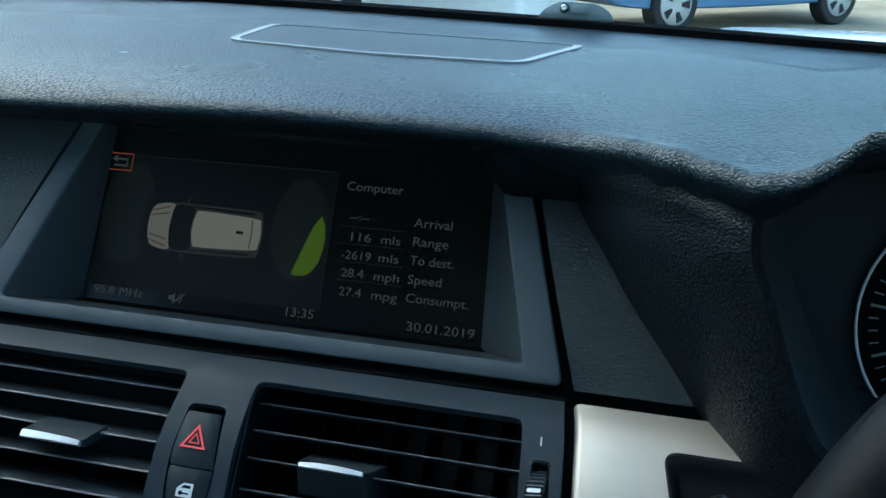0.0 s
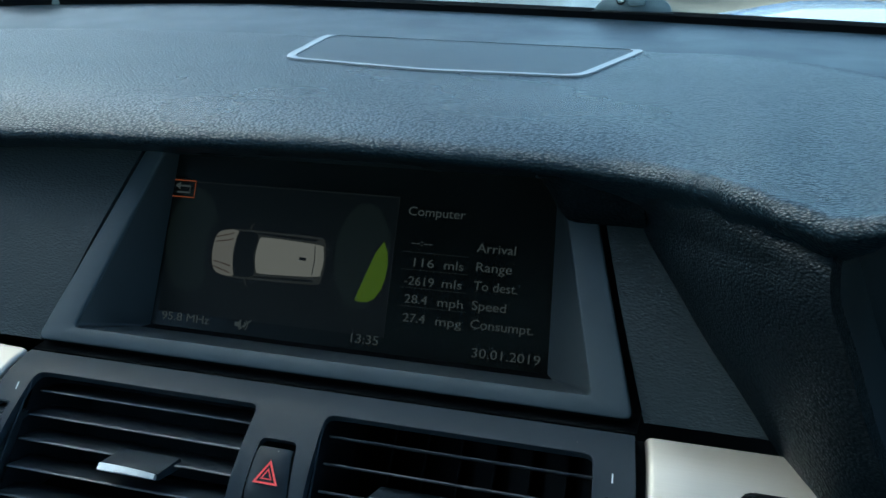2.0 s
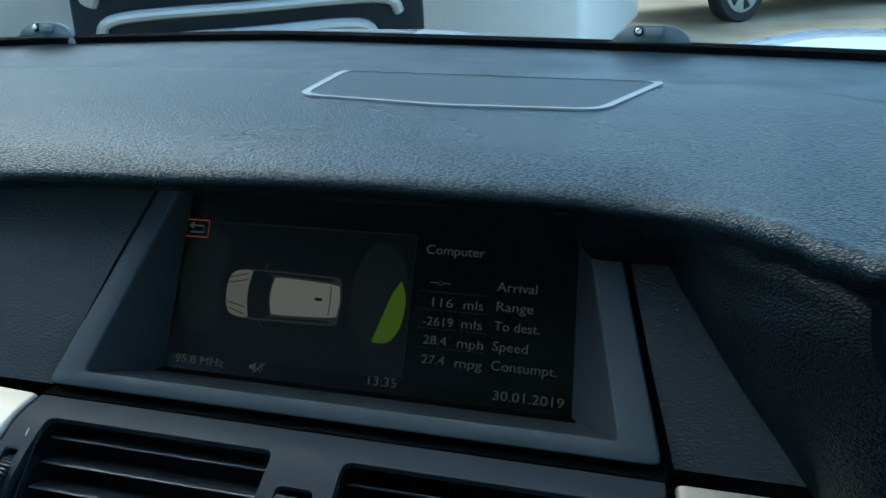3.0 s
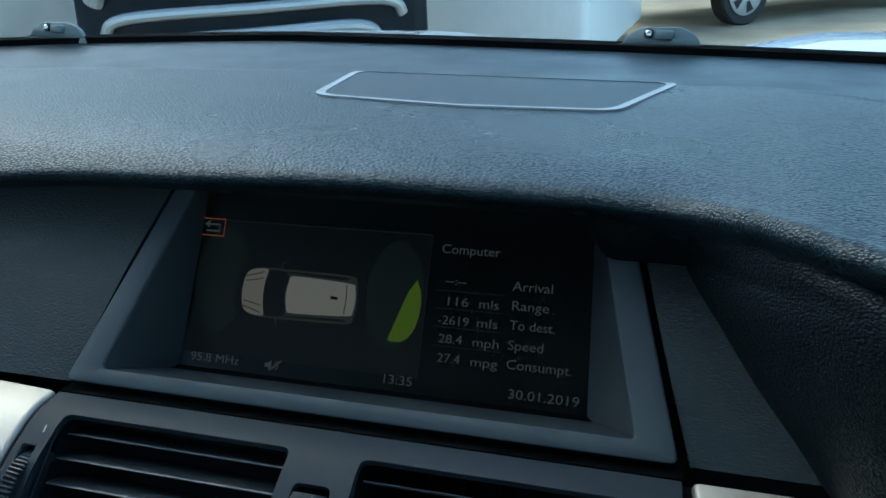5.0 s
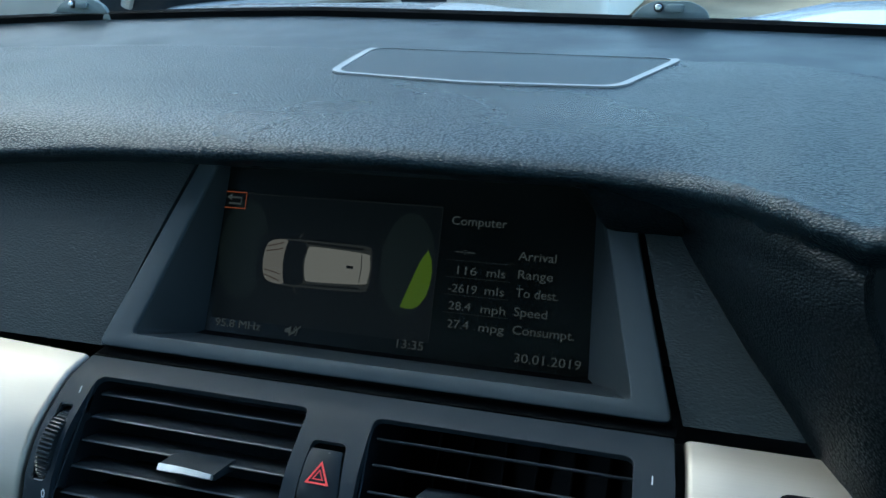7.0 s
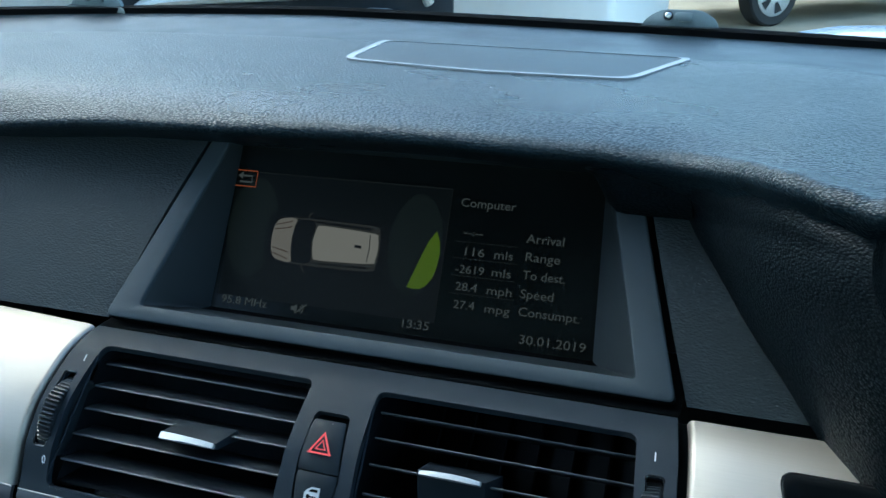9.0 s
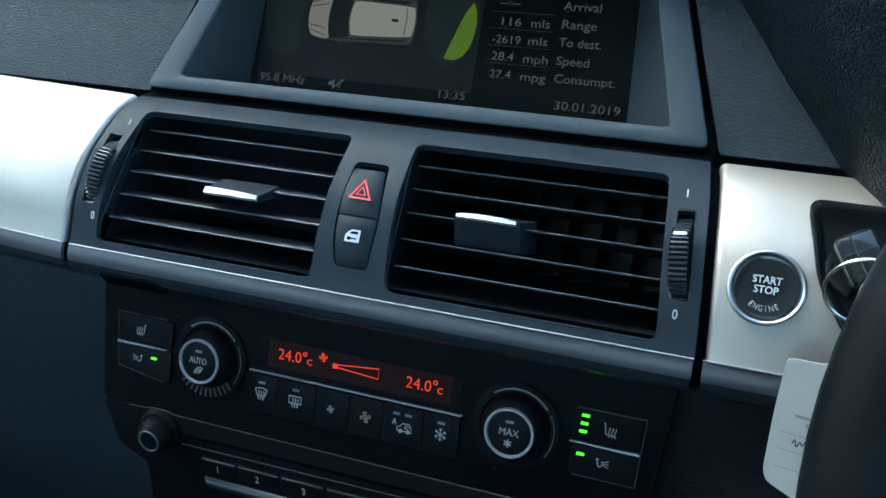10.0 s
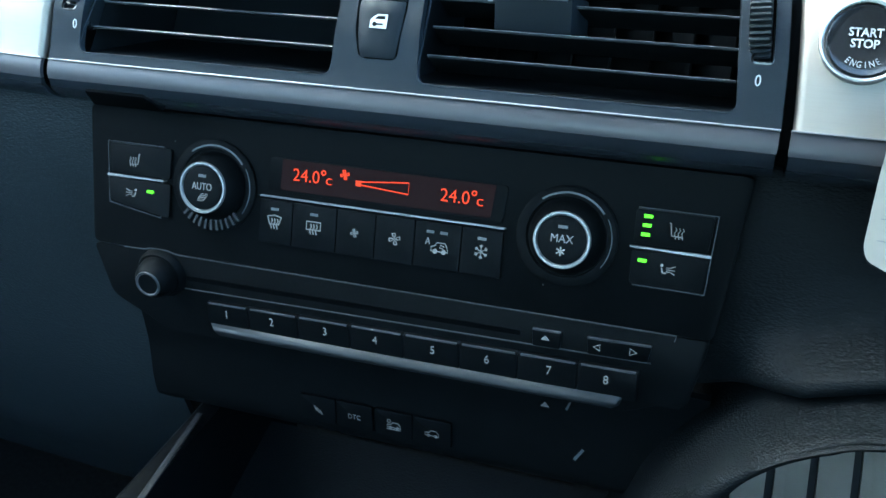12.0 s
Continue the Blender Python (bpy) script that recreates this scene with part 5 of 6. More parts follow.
        part("silver_divider", slab(rounded([c2(s * (x0 + 0.001), 0.9059), c2(s * 0.1468, 0.9060), c2(s * 0.1468, 0.9049), c2(s * (x0 + 0.001), 0.9052)], 0.0003), 0, 0.0024, 0.0004), KNOB_RING, unit, "thin silver divider", m=m)
    return unit


# Print brightened by a small emission of its own; it is no lamp.
GLOWING_PRINT = shader("faint glowing print", (0.11, 0.115, 0.12), 0.6, vary=0.1, emit=(0.75, 0.80, 0.82), power=0.003)
KNOB_RING = shader("satin knob ring", (0.25, 0.255, 0.26), 0.4, metal=0.6, vary=0.08, rough_vary=0.06)
DULL_SILVER = shader("dull silver print", (0.14, 0.145, 0.15), 0.5, vary=0.1)
# Serves the silver ring, the seams and the painted lit key edges.
KEY_LINE = shader("dull silver line and lit key edge", (0.052, 0.055, 0.058), 0.45, vary=0.25, vary_scale=120)
KEY_EDGE = shader("paler key border", (0.021, 0.023, 0.026), 0.45, vary=0.25, vary_scale=120)
DARK_RIB = shader("grey sensor rib", (0.020, 0.022, 0.025), 0.5, vary=0.1)


# ---- disc player ----
PLAYER = on((0, -0.0833, 0.8555), (0, -1, 0.02))


def player():
    unit = thing("disc_player", (0, -0.07, 0.84), "black radio unit with a turning knob and numbered station keys", "radio")
    m = PLAYER

    def p2(x, z):
        return (x, z - 0.8555)
    top = [p2(-0.1560, 0.8712), p2(0.1515, 0.8712), p2(0.1478, 0.8500), p2(0.1455, 0.8380), p2(0.1425, 0.8340), p2(0.1330, 0.8345), p2(0.1180, 0.8275), p2(-0.1180, 0.8250), p2(-0.1500, 0.8420)]
    part("body", slab(rounded(top, 0.004), -0.03, 0.0, 0.0005), BLACK, unit, "black fascia", m=m)
    bm = bmesh.new()
    stroke(bm, [p2(-0.1376, 0.8713), p2(-0.1260, 0.8716), p2(-0.1215, 0.8728), p2(-0.1120, 0.8728), p2(-0.1065, 0.8713), p2(-0.05, 0.8713), p2(0.1375, 0.8718), p2(0.1370, 0.8690)], 0.0005, 0, 0.0005)
    stroke(bm, [p2(-0.1049, 0.8525), p2(0.1282, 0.8560)], 0.0005, 0, 0.0005)
    part("seam_line", bm, KEY_LINE, unit, m=m)
    slot = slab(rounded([p2(-0.1030, 0.8600), p2(0.0700, 0.8615), p2(0.0700, 0.8590), p2(-0.1030, 0.8575)], 0.0008), 0, 0.0003)
    part("disc_slot", slot, SEAL, unit, "dark disc slot", m=m)
    # volume knob
    k = at2(m, -0.1167, 0.0043)
    part("knob_base", lathe([(0.0132, 0.0), (0.0130, 0.002), (0.0118, 0.004)], 40), BLACK, unit, m=k)
    bm = bmesh.new()
    n, loops = 48, []
    for r, h in ((0.0110, 0.002), (0.0103, 0.007), (0.0092, 0.0105), (0.0072, 0.0128)):
        loops.append([bm.verts.new(((r - (0.0002 if i % 2 else 0)) * math.cos(2 * math.pi * i / n), (r - (0.0002 if i % 2 else 0)) * math.sin(2 * math.pi * i / n), h)) for i in range(n)])
    for a, b in zip(loops, loops[1:]):
        for i in range(n):
            bm.faces.new((a[i - 1], a[i], b[i], b[i - 1]))
    bm.faces.new(loops[0][::-1])
    bm.faces.new(loops[-1])
    part("volume_knob", bm, BLACK, unit, "ribbed black knob", m=k)
    part("volume_ring", lathe([(0.0054, 0.0118), (0.0069, 0.0118), (0.0069, 0.0130), (0.0066, 0.0136), (0.0059, 0.0136), (0.0055, 0.0130)], 40), KEY_LINE, unit, "dull silver ring", m=k)
    part("volume_cap", lathe([(0.0055, 0.0118), (0.0054, 0.0131), (0.002, 0.0133)], 32), KEY, unit, m=k)
    # station keys with the bright lip below
    marks = (-0.0805, -0.0553, -0.0263, -0.0001, 0.0289, 0.0552, 0.0842, 0.1099)
    cuts = (-0.0915, -0.0680, -0.0408, -0.0132, 0.0144, 0.0420, 0.0697, 0.0972, 0.1238)
    for i in range(8):
        x0, x1 = cuts[i] + 0.00015, cuts[i + 1] - 0.00015
        lift = 0.0030 * i / 7
        key = part("station_key", slab(rounded([p2(x0, 0.8482 + lift), p2(x1, 0.8486 + lift), p2(x1, 0.8362), p2(x0, 0.8362)], 0.0005), 0, 0.0030, 0.0003), KEY, unit, m=m)
        wording(str(i + 1), 0.0044, BACKLIT, key, at2(m, marks[i], -0.0145 + lift * 0.7, 0.0031), "CENTER", squeeze=0.8)
        # pale bar paints the light on the key's top edge
        part("lit_key_edge", slab([p2(x0 + 0.0012, 0.8484 + lift), p2(x1 - 0.0012, 0.8487 + lift), p2(x1 - 0.0012, 0.8480 + lift), p2(x0 + 0.0012, 0.8477 + lift)], 0.0022, 0.0032), KEY_LINE, key, m=m)
    rows = []
    for t in range(7):
        z, d = ((0.8366, 0.0026), (0.8360, 0.0044), (0.8350, 0.0056), (0.8338, 0.0062), (0.8324, 0.0062), (0.8314, 0.0054), (0.8308, 0.0030))[t]
        rows.append([m @ Vector((x, z - 0.8555 + 0.0012 * u, d * (0.5 if e else 1.0))) for x, u, e in ((-0.0920 + 0.0010 * t, 0, 1), (-0.0900 + 0.0012 * t, 0, 0), (0.0, 0.2, 0), (0.08, 0.6, 0), (0.1170 - 0.0006 * t, 1, 0), (0.1190 - 0.0006 * t, 1, 1))])
    part("bright_lip", sheet(rows, -0.002), GREY_STRIP, unit, "matt silver lip", angle=60)
    key = part("eject_key", slab(rounded([p2(0.0755, 0.8645), p2(0.0889, 0.8648), p2(0.0885, 0.8560), p2(0.0760, 0.8558)], 0.0007), 0, 0.0018, 0.0006), KEY, unit, m=m)
    part("symbol", slab([p2(0.0798, 0.8598), p2(0.0836, 0.8598), p2(0.0817, 0.8622)], 0.0018, 0.0021), BACKLIT, key, m=m)
    # painted lit top edge
    part("lit_key_edge", slab([p2(0.0760, 0.8648), p2(0.0884, 0.8650), p2(0.0884, 0.8643), p2(0.0760, 0.8641)], 0.001, 0.0020), KEY_LINE, key, m=m)
    key = part("search_key", slab(rounded([p2(0.1000, 0.8648), p2(0.1282, 0.8655), p2(0.1268, 0.8570), p2(0.1008, 0.8564)], 0.0007), 0, 0.0018, 0.0006), KEY, unit, m=m)
    bm = stroke(bmesh.new(), [p2(0.1060, 0.8622), p2(0.1060, 0.8590), p2(0.1032, 0.8606)], 0.0004, closed=True)
    stroke(bm, [p2(0.1190, 0.8628), p2(0.1190, 0.8594), p2(0.1220, 0.8611)], 0.0004, closed=True)
    part("symbol", bm, BACKLIT, key, m=at2(m, 0, 0, 0.0018))
    # painted lit top edge of the search key
    part("lit_key_edge", slab([p2(0.1004, 0.8650), p2(0.1278, 0.8657), p2(0.1278, 0.8649), p2(0.1004, 0.8642)], 0.001, 0.0020), KEY_LINE, key, m=m)
    return unit


# ---- console below ----
def console():
    unit = thing("centre_console", (0, -0.05, 0.6), "black centre console with a switch row and a bright edge strip", "console")
    rows = [[Vector((x, y, z)) for x in (-0.150, -0.135, -0.06, 0.0, 0.06, 0.13, 0.155)] for y, z in smooth_curve([(-0.066, 0.829), (-0.064, 0.80), (-0.066, 0.772), (-0.060, 0.758), (-0.03, 0.748), (0.0, 0.740)], 3)]
    part("switch_panel", sheet(rows, -0.004), BLACK, unit, "black switch panel", angle=60)
    m = on((0, -0.0664, 0.778), (0, -1, 0.03))
    for k, x in enumerate((-0.0446, -0.0233, -0.0008, 0.0204)):
        key = part("switch", slab(rounded(rect(x - 0.0104, -0.0075, x + 0.0104, 0.0085), 0.001), 0, 0.0016, 0.0004), BLACK, unit, m=m)
        if k == 1:
            wording("DTC", 0.0030, GLOWING_PRINT, key, at2(m, x, -0.0012, 0.0017), "CENTER", squeeze=0.85)
            continue
        bm = bmesh.new()
        if k == 0:
            for j in range(3):
                stroke(bm, [(x - 0.002 + 0.0015 * j, 0.0024 - 0.001 * j), (x - 0.0006 + 0.0015 * j, -0.0006 - 0.001 * j)], 0.0008)
        else:
            stroke(bm, [(x - 0.0036, -0.0014), (x - 0.0036, 0.0002), (x - 0.0014, 0.0006), (x - 0.0004, 0.0018), (x + 0.0024, 0.0018), (x + 0.0036, 0.0004), (x + 0.0040, -0.0014)], 0.0005, closed=True)
            for j in (-0.0018, 0.0022):
                prism(bm, circle(0.0009, 10, x + j, -0.0014), 0, 0.0004)
            if k == 2:
                stroke(bm, [(x - 0.004, -0.0026), (x + 0.004, -0.0026)], 0.0004)
                stroke(bm, circle(0.0010, 10, x - 0.0026, 0.0026), 0.0004, closed=True)
        part("symbol", bm, GLOWING_PRINT, key, m=at2(m, 0, 0, 0.0016))
    part("pointer_mark", slab([(0.0768, 0.030), (0.0808, 0.030), (0.0788, 0.0325)], 0, 0.0006), GLOWING_PRINT, unit, m=m)
    # two glints painted as pale strokes on the panel's edges
    for line, wide in (([(0.0895, 0.030), (0.0915, 0.036)], 0.0010), ([(0.0950, 0.001), (0.0990, 0.008)], 0.0014)):
        part("edge_glint", stroke(bmesh.new(), line, wide), DIM_PRINT, unit, m=at2(m, 0, 0, -0.0002))
    # tray and sides
    rows = [[Vector((x, y, z)) for y, z in ((0.0, 0.700), (-0.06, 0.685), (-0.14, 0.675), (-0.40, 0.665))] for x in (-0.122, 0.0, 0.122)]
    part("tray", sheet(rows, 0.004), LOWER_SHADED, unit, "black tray")
    for s in (-1, 1):
        rows = [[Vector((s * x, y, z)) for y in (0.03, -0.05, -0.12, -0.42)] for x, z in ((0.116, 0.650), (0.120, 0.748), (0.130, 0.750), (0.138, 0.742), (0.145, 0.70), (0.15, 0.46))]
        part("side", sheet(rows, 0.004 * s), BLACK, unit, "dark console side", angle=60)
    strip = [[Vector((x + 0.12 * (-0.063 - y), y, z)) for y in (-0.063, -0.10, -0.16)] for x, z in ((-0.1278, 0.7505), (-0.1272, 0.7522), (-0.1252, 0.7528), (-0.1234, 0.7522))]
    part("edge_strip", sheet(strip, 0.002), GREY_STRIP, unit, "bright metal edge strip", angle=50)
    # padded arch of the console towards the driver's footwell
    high = smooth_curve([(0.118, 0.0, 0.740), (0.130, 0.0, 0.785), (0.140, 0.0, 0.806), (0.149, 0.0, 0.820), (0.159, 0.0, 0.833), (0.169, 0.0, 0.843), (0.181, 0.0, 0.852), (0.196, 0.0, 0.860), (0.218, 0.0, 0.868), (0.30, 0.0, 0.884), (0.42, 0.0, 0.890)], 5)
    low = smooth_curve([(0.148, 0.0, 0.740), (0.157, 0.0, 0.790), (0.164, 0.0, 0.814), (0.170, 0.0, 0.824), (0.175, 0.0, 0.832), (0.183, 0.0, 0.840), (0.191, 0.0, 0.846), (0.202, 0.0, 0.852), (0.220, 0.0, 0.858), (0.30, 0.0, 0.868), (0.42, 0.0, 0.872)], 5)
    rows = []
    for a, b in zip(high, low):
        a = a - Vector((0, 0, 0.005))
        rows.append([a.lerp(b, t) + Vector((0, y, 0)) for t, y in ((-0.30, -0.040), (-0.10, -0.080), (0.02, -0.100), (0.12, -0.111), (0.35, -0.1165), (0.6, -0.1185), (0.85, -0.118), (1.0, -0.113), (1.03, -0.10), (1.0, -0.05), (0.95, 0.0))])
    bm = sheet(rows, 0.003)
    # arch darkened by its material, as if in shade
    part("knee_arch", bm, LOWER_SHADED, unit, "grained padded arch, shade in its colour", angle=60)
    return unit


def pedal_mat():
    ob = thing("ribbed_mat", (0.3, 0.1, 0.47), "grey ribbed rubber heel mat in the footwell", "mat")
    grey = shader("grey ribbed rubber", (0.34, 0.29, 0.23), 0.6, vary=0.15, vary_scale=30, bump=0.2)
    m = on((0.34, 0.02, 0.66), (0, -0.75, 0.66))
    part("backing", slab(rect(-0.20, -0.20, 0.20, 0.14), -0.01, 0.0), RUBBER, ob, m=m)
    rib = bpy.data.meshes.new("rib")
    bm = slab(rounded(rect(-0.0095, -0.20, 0.0095, 0.14), 0.002), 0.0, 0.004, 0.001)
    bm.to_mesh(rib)
    bm.free()
    finish(rib)
    rib.materials.append(grey)
    for k in range(16):
        part("rib", rib, grey, ob, m=at2(m, -0.18 + 0.024 * k, 0.0))
    return ob


# ---- instruments and wheel ----
def instruments():
    ob = thing("instrument_cluster", (0.39, 0.04, 1.06), "black instrument cluster with a chrome-ringed round dial", "instrument cluster")
    m = on((0.3355, 0.034, 1.066), (-0.05, -0.97, 0.22))
    part("backing", slab(rounded(rect(-0.10, -0.075, 0.24, 0.085), 0.02), -0.02, -0.008), VOID, ob, m=m)
    dial = part("dial", lathe([(0.058, -0.012), (0.058, -0.004), (0.001, -0.004)], 64), SEAL, ob, "black dial", m=m)
    part("chrome_ring", tube([(*p, -0.0015) for p in circle(0.0584, 80)], 0.0007, 8, True), PRINT, ob, "thin chrome ring", m=m)
    bm = bmesh.new()
    for k in range(44):
        a = radians(225 - 270 * k / 43)
        r0 = 0.046 if k % 4 == 0 else 0.049
        stroke(bm, [(r0 * math.cos(a), r0 * math.sin(a)), (0.053 * math.cos(a), 0.053 * math.sin(a))], 0.0012 if k % 4 == 0 else 0.0006)
    part("tick_marks", bm, DIM_PRINT, dial, "pale tick marks", m=at2(m, 0, 0, -0.004))
    return ob


def steering_wheel():
    m = on((0.3985, -0.205, 1.012), (0, -0.90, 0.44))
    ob = thing("steering_wheel", m.translation, "black leather steering wheel rim", "steering wheel")
    path = [m @ Vector((0.178 * math.cos(a), 0.178 * math.sin(a), 0)) for a in [2 * math.pi * i / 96 for i in range(96)]]
    part("rim", tube(path, 0.0155, 16, True), WHEEL_LEATHER, ob, "black leather rim", angle=60)
    part("hub", slab(rounded(rect(-0.075, -0.06, 0.075, 0.05), 0.03, 6), -0.03, 0.015, 0.01), BLACK, ob, m=m)
    for a in (-8, 188, 270):
        d = Vector((math.cos(radians(a)), math.sin(radians(a)), 0))
        pts = [m @ (d * r + Vector((0, 0, -0.008))) for r in (0.05, 0.11, 0.172)]
        part("spoke", tube(pts, 0.014, 8), BLACK, ob)
    return ob


WHEEL_LEATHER = shader("wheel leather", (0.0030, 0.0036, 0.0044), 0.5, specular=0.09, vary=0.15, vary_scale=30, bump=0.04, bump_scale=900, grain="leather", rough_vary=0.06)


# ---- windscreen ----
def windscreen():
    xs = [-0.72 + 0.06 * i for i in range(25)]
    rows = []
    for x in xs:
        y, z = base_line(x)
        top_y = -0.255 - 0.12 * x * x
        rows.append([Vector((x * (1 - 0.1 * t), y + 0.008 + (top_y - y) * t, z - 0.002 + (1.575 - z) * t + 0.02 * math.sin(math.pi * t))) for t in [k / 8 for k in range(9)]])
    pane = part("window_1", sheet(rows, 0.004), glass("windscreen glass", (0.96, 0.98, 0.98)))
    pane.visible_shadow = False
    tagged(pane, "clear curved windscreen above the dashboard", "windscreen", kind="structure")
    line = [Vector((x, base_line(x)[0] - 0.006, base_line(x)[1] + 0.001)) for x in xs]
    bm = bmesh.new()
    loops = []
    for p in line:
        loops.append([bm.verts.new(p + Vector((0, a, b))) for a, b in ((-0.006, -0.005), (-0.005, 0.0045), (0.000, 0.0068), (0.008, 0.0072), (0.010, -0.004))])
    for a, b in zip(loops, loops[1:]):
        for i in range(5):
            bm.faces.new((a[i - 1], a[i], b[i], b[i - 1]))
    bm.faces.new(loops[0][::-1])
    bm.faces.new(loops[-1])
    tagged(part("trim", bm, SEAL), "black rubber seal along the windscreen foot", "seal", kind="structure")
    for x in (0.0955, -0.505):
        y, z = base_line(x)
        m = on((x, y - 0.004, z + 0.007), (0, -1, 0.15), right=(1, -0.12 if x < 0 else 0.05, -0.02))
        ob = thing("windscreen_clip", m.translation, "grey half-round plastic clip with bright stud below the windscreen", "clip", group="windscreen clips")
        shape = rounded([(-0.034, 0.0), (0.034, 0.0), (0.030, 0.008), (0.018, 0.0150), (-0.016, 0.0150), (-0.028, 0.008)], 0.006)
        body = part("body", slab(shape, -0.003, 0.002, 0.001), CLIP, ob, m=m)
        part("stud", lathe([(0.0030, 0.0), (0.0030, 0.003), (0.0022, 0.004), (0.001, 0.0042)], 20), CHROME, ob, "bright round stud", m=at2(m, -0.010, 0.0095, 0.002))
        part("stud_collar", lathe([(0.0042, 0.0), (0.0042, 0.0012), (0.0032, 0.0016)], 20), RUBBER, ob, m=at2(m, -0.010, 0.0095, 0.002))
        part("lug", slab(rounded(rect(-0.004, 0.005, 0.011, 0.0125), 0.003), 0.002, 0.006, 0.001), CLIP, ob, m=m)
        part("base", slab(rounded([(-0.039, -0.006), (0.038, -0.006), (0.036, 0.0), (-0.037, 0.0)], 0.002), -0.003, 0.0034, 0.001), CLIP, ob, "wider grey base", m=m)
        part("foot_line", slab(rect(-0.034, -0.001, 0.034, 0.0008), 0.0018, 0.0030), RUBBER, ob, m=m)


# ---- outside ----
def outside():
    soil = shader("sandy yard", (0.36, 0.29, 0.19), 0.9, vary=0.35, vary_scale=0.9, bump=0.5, bump_scale=20)
    tagged(part("ground", sheet([[(-400, -400, 0), (400, -400, 0)], [(-400, 800, 0), (400, 800, 0)]], 0.05), soil), "pale sandy yard", "ground", kind="structure")
    # bonnet of the car itself
    paint = shader("pale silver car paint", (0.55, 0.57, 0.60), 0.25, metal=0.4, vary=0.04, coat=0.6)
    hood = thing("bonnet", (0, 1.1, 0.95), "pale silver bonnet beyond the windscreen", "bonnet")
    rows = []
    for y, z in ((0.56, 1.075), (0.75, 1.092), (1.0, 1.070), (1.3, 1.02), (1.55, 0.955), (1.66, 0.88)):
        rows.append([Vector((x, y, z - 0.02 + 0.026 * max(0.0, min(1.0, (abs(x) - 0.12) / 0.14)) * (1 if abs(x) < 0.66 else 0.3))) for x in [-0.8 + 0.05 * i for i in range(33)]])
    part("panel", sheet(rows, -0.01), paint, hood, angle=60)
    wiper = thing("wiper", (-0.2, 0.56, 1.08), "black wiper arm resting at the windscreen foot", "wiper")
    part("arm", tube([(-0.52, 0.50, 1.128), (-0.35, 0.535, 1.120), (0.1, 0.55, 1.09)], 0.007, 8), RUBBER, wiper)
    # walls, van, dark vehicle, far car
    wall = shader("pale rendered wall", (0.60, 0.56, 0.50), 0.9, vary=0.15, vary_scale=2, bump=0.3, bump_scale=60)
    ob = thing("building", (-6, 9, 0), "pale rendered building across the yard, unseen west side added as reflector", "building")
    # west stretch is unseen, added as a pale reflector for the left trim
    part("wall", sheet([[(-6.5, -9.0, z), (-6.5, -2.0, z), (-7.0, 4.0, z), (-7.0, 8.7, z), (-2.0, 9.5, z)] for z in (0.0, 1.5, 3.8)], 0.3), wall, ob)
    dark = shader("dark blue vehicle paint", (0.010, 0.014, 0.020), 0.5, vary=0.1, specular=0.2)
    car = thing("dark_vehicle", (-2.4, 4.2, 0), "dark vehicle with curved silver bars parked across the yard", "vehicle")
    m = on((-2.30, 4.05, 0.95), (0.47, -0.88, 0), right=(0.88, 0.47, 0))
    part("body", slab(rounded(rect(-0.90, -0.75, 0.90, 0.75), 0.1, 5), -1.6, 0.0, 0.05), dark, car, m=m)
    for y, w, h in ((-0.27, 0.62, 0.035), (-0.14, 0.76, 0.03), (0.02, 0.80, 0.05)):
        pts = smooth_curve([(-w, y - 0.09, 0.01), (-w * 0.85, y - 0.01, 0.04), (0, y + 0.01, 0.06), (w * 0.85, y + 0.02, 0.04), (w, y - 0.06, 0.01)], 5)
        part("silver_bar", tube([m @ p for p in pts], h, 10), PALE_CHROME, car, "curved silver bar")
    for x in (-0.7, 0.7):
        part("wheel", lathe([(0.33, -0.1), (0.34, 0.0), (0.33, 0.1)], 28), RUBBER, car, m=m @ Matrix.Translation((x, -0.61, -0.5)) @ pose(0, 0, 0, 0, 90, 0))
    white = shader("white van paint", (0.85, 0.85, 0.84), 0.35, vary=0.05, coat=0.4)
    van = thing("white_van", (-1.1, 6.5, 0), "white van parked across the yard", "van")
    part("body", slab(rounded([(-2.4, -0.14), (-0.95, -0.14), (-0.95, 1.95), (-2.4, 1.95)], 0.06, 5), -3.0, 0.0, 0.08), white, van, m=on((0.0, 6.3, 0.28), (0, -1, 0)))
    for x in (-2.2, -1.15):
        part("wheel", lathe([(0.31, -0.09), (0.32, 0.0), (0.31, 0.09)], 28), RUBBER, van, m=Matrix.Translation((x, 6.9, 0.32)) @ pose(0, 0, 0, 0, 90, 0))
    blue = shader("blue car paint", (0.10, 0.20, 0.36), 0.3, vary=0.06, coat=0.5)
    far = thing("parked_car", (1.0, 12.4, 0), "blue car parked sideways with alloy wheels", "car")
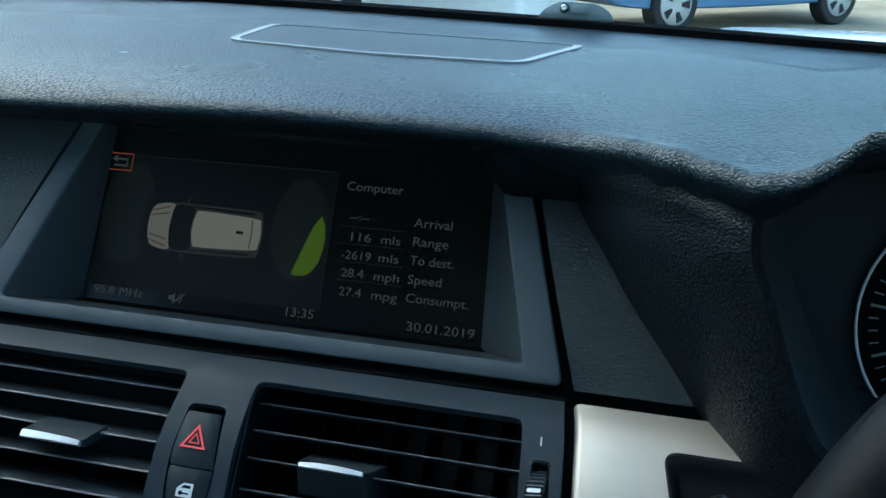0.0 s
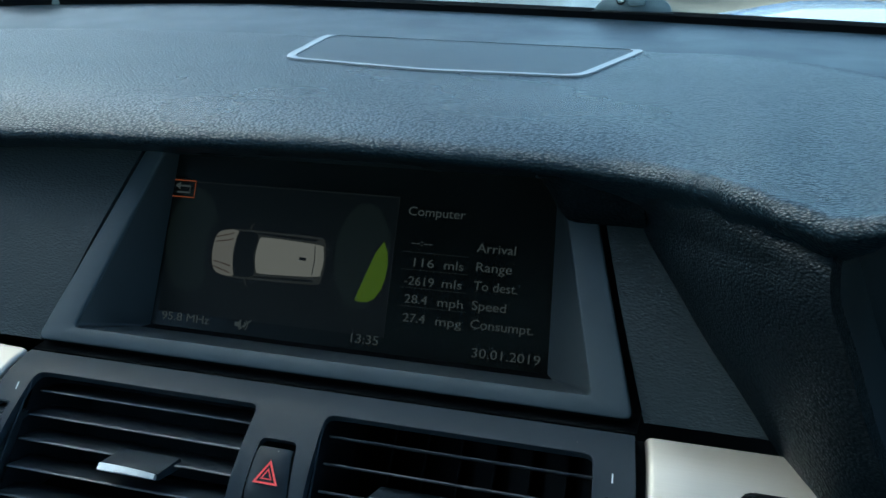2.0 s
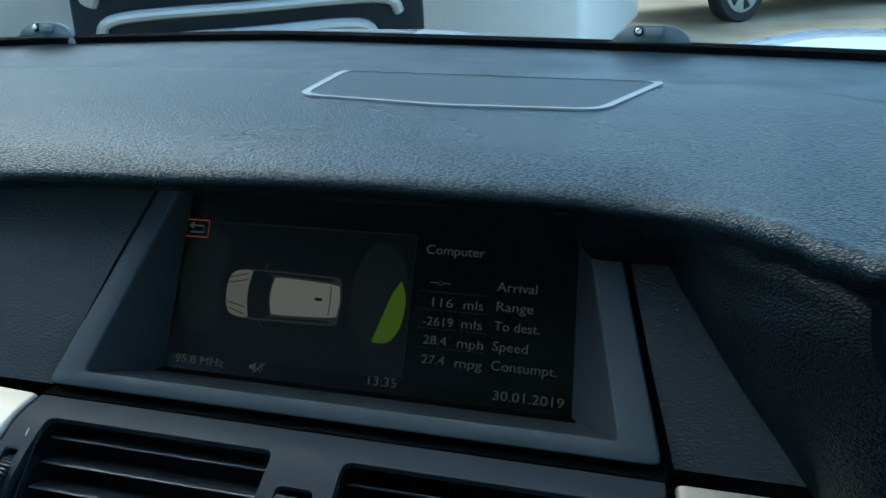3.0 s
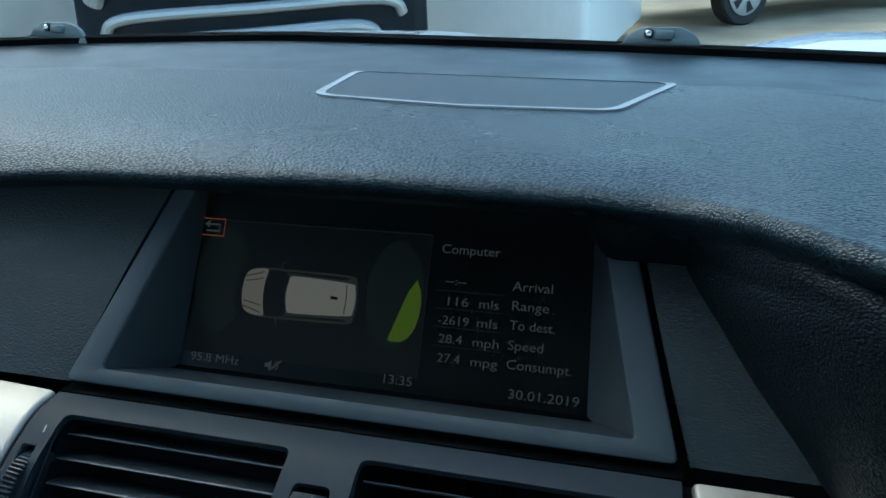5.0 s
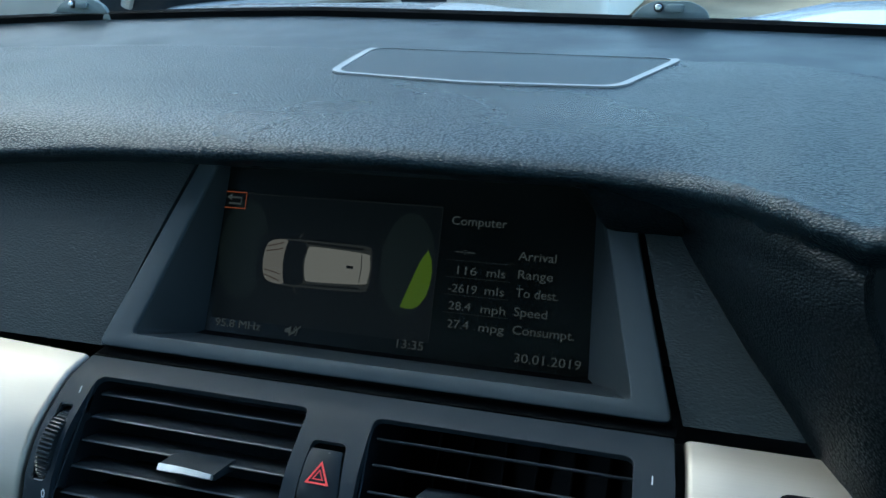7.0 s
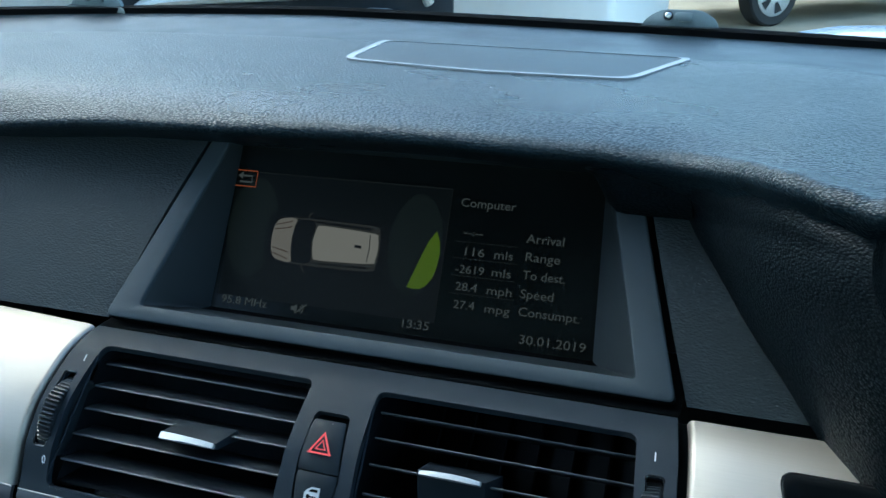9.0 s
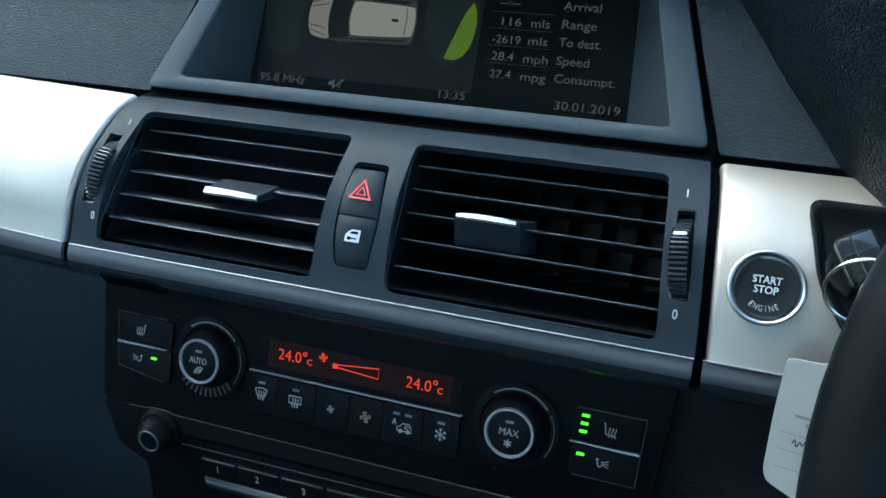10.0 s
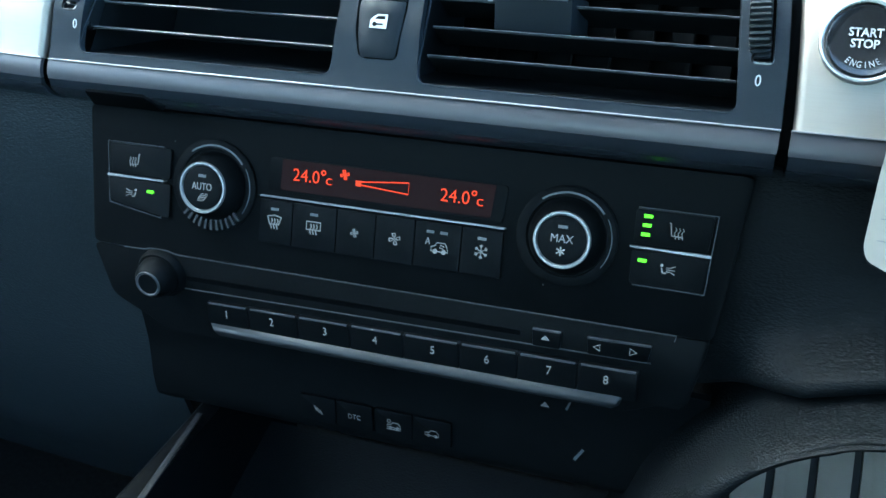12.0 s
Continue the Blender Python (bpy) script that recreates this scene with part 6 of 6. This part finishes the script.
    outline = smooth_curve([(-2.1, 0.35, 0), (-2.15, 0.7, 0), (-1.2, 0.95, 0), (-0.5, 1.42, 0), (0.9, 1.42, 0), (1.7, 0.98, 0), (2.1, 0.85, 0), (2.1, 0.35, 0), (1.0, 0.26, 0), (-1.0, 0.26, 0)], 4, True)
    m = on((0.90, 11.0, 0), (0.70, -0.71, 0), right=(0.71, 0.70, 0))
    part("body", slab([(p.x, p.y) for p in outline], -1.7, 0.0, 0.05), blue, far, m=m)
    part("side_glass", slab([(-0.95, 0.98), (1.45, 0.98), (0.85, 1.34), (-0.42, 1.34)], 0.0, 0.01), GLOSS, far, m=m)
    for x in (-1.28, 1.32):
        wheel = part("wheel", lathe([(0.30, -0.1), (0.32, -0.08), (0.32, 0.08), (0.30, 0.1), (0.22, 0.09)], 32), RUBBER, far, m=m @ Matrix.Translation((x, 0.32, -0.05)))
        bm = lathe([(0.21, 0.05), (0.22, 0.10), (0.20, 0.11), (0.06, 0.10)], 32)
        part("rim", bm, PALE_CHROME, wheel, "alloy rim", m=PLACE[wheel])
        for k in range(5):
            a = radians(72 * k)
            part("spoke_gap", slab([(0.08 * math.cos(a - 0.2), 0.08 * math.sin(a - 0.2)), (0.19 * math.cos(a - 0.25), 0.19 * math.sin(a - 0.25)), (0.19 * math.cos(a + 0.25), 0.19 * math.sin(a + 0.25)), (0.08 * math.cos(a + 0.2), 0.08 * math.sin(a + 0.2))], 0.108, 0.114), RUBBER, wheel, m=PLACE[wheel])
    far_wall = shader("far hedge bank", (0.12, 0.12, 0.08), 0.95, vary=0.4, vary_scale=1.5, bump=0.6, bump_scale=8)
    rng = random.Random(3)
    rows = []
    for z in (0.0, 0.8, 1.6, 2.6, 3.4):
        rows.append([(x, 19 + rng.uniform(-0.4, 0.4) + z * 0.3, z + (rng.uniform(-0.3, 0.3) if z else 0)) for x in [-30 + 2.0 * i for i in range(36)]])
    tagged(part("backdrop", sheet(rows, 0.2), far_wall), "brown-green bank at the end of the yard", "bank", kind="structure")


cabin()
dashboard()
speaker_grille()
display()
vents()
trim("west")
trim("east")
start_button()
key_slot()
car_key()
paper_tag()
climate()
player()
console()
pedal_mat()
instruments()
steering_wheel()
windscreen()
outside()
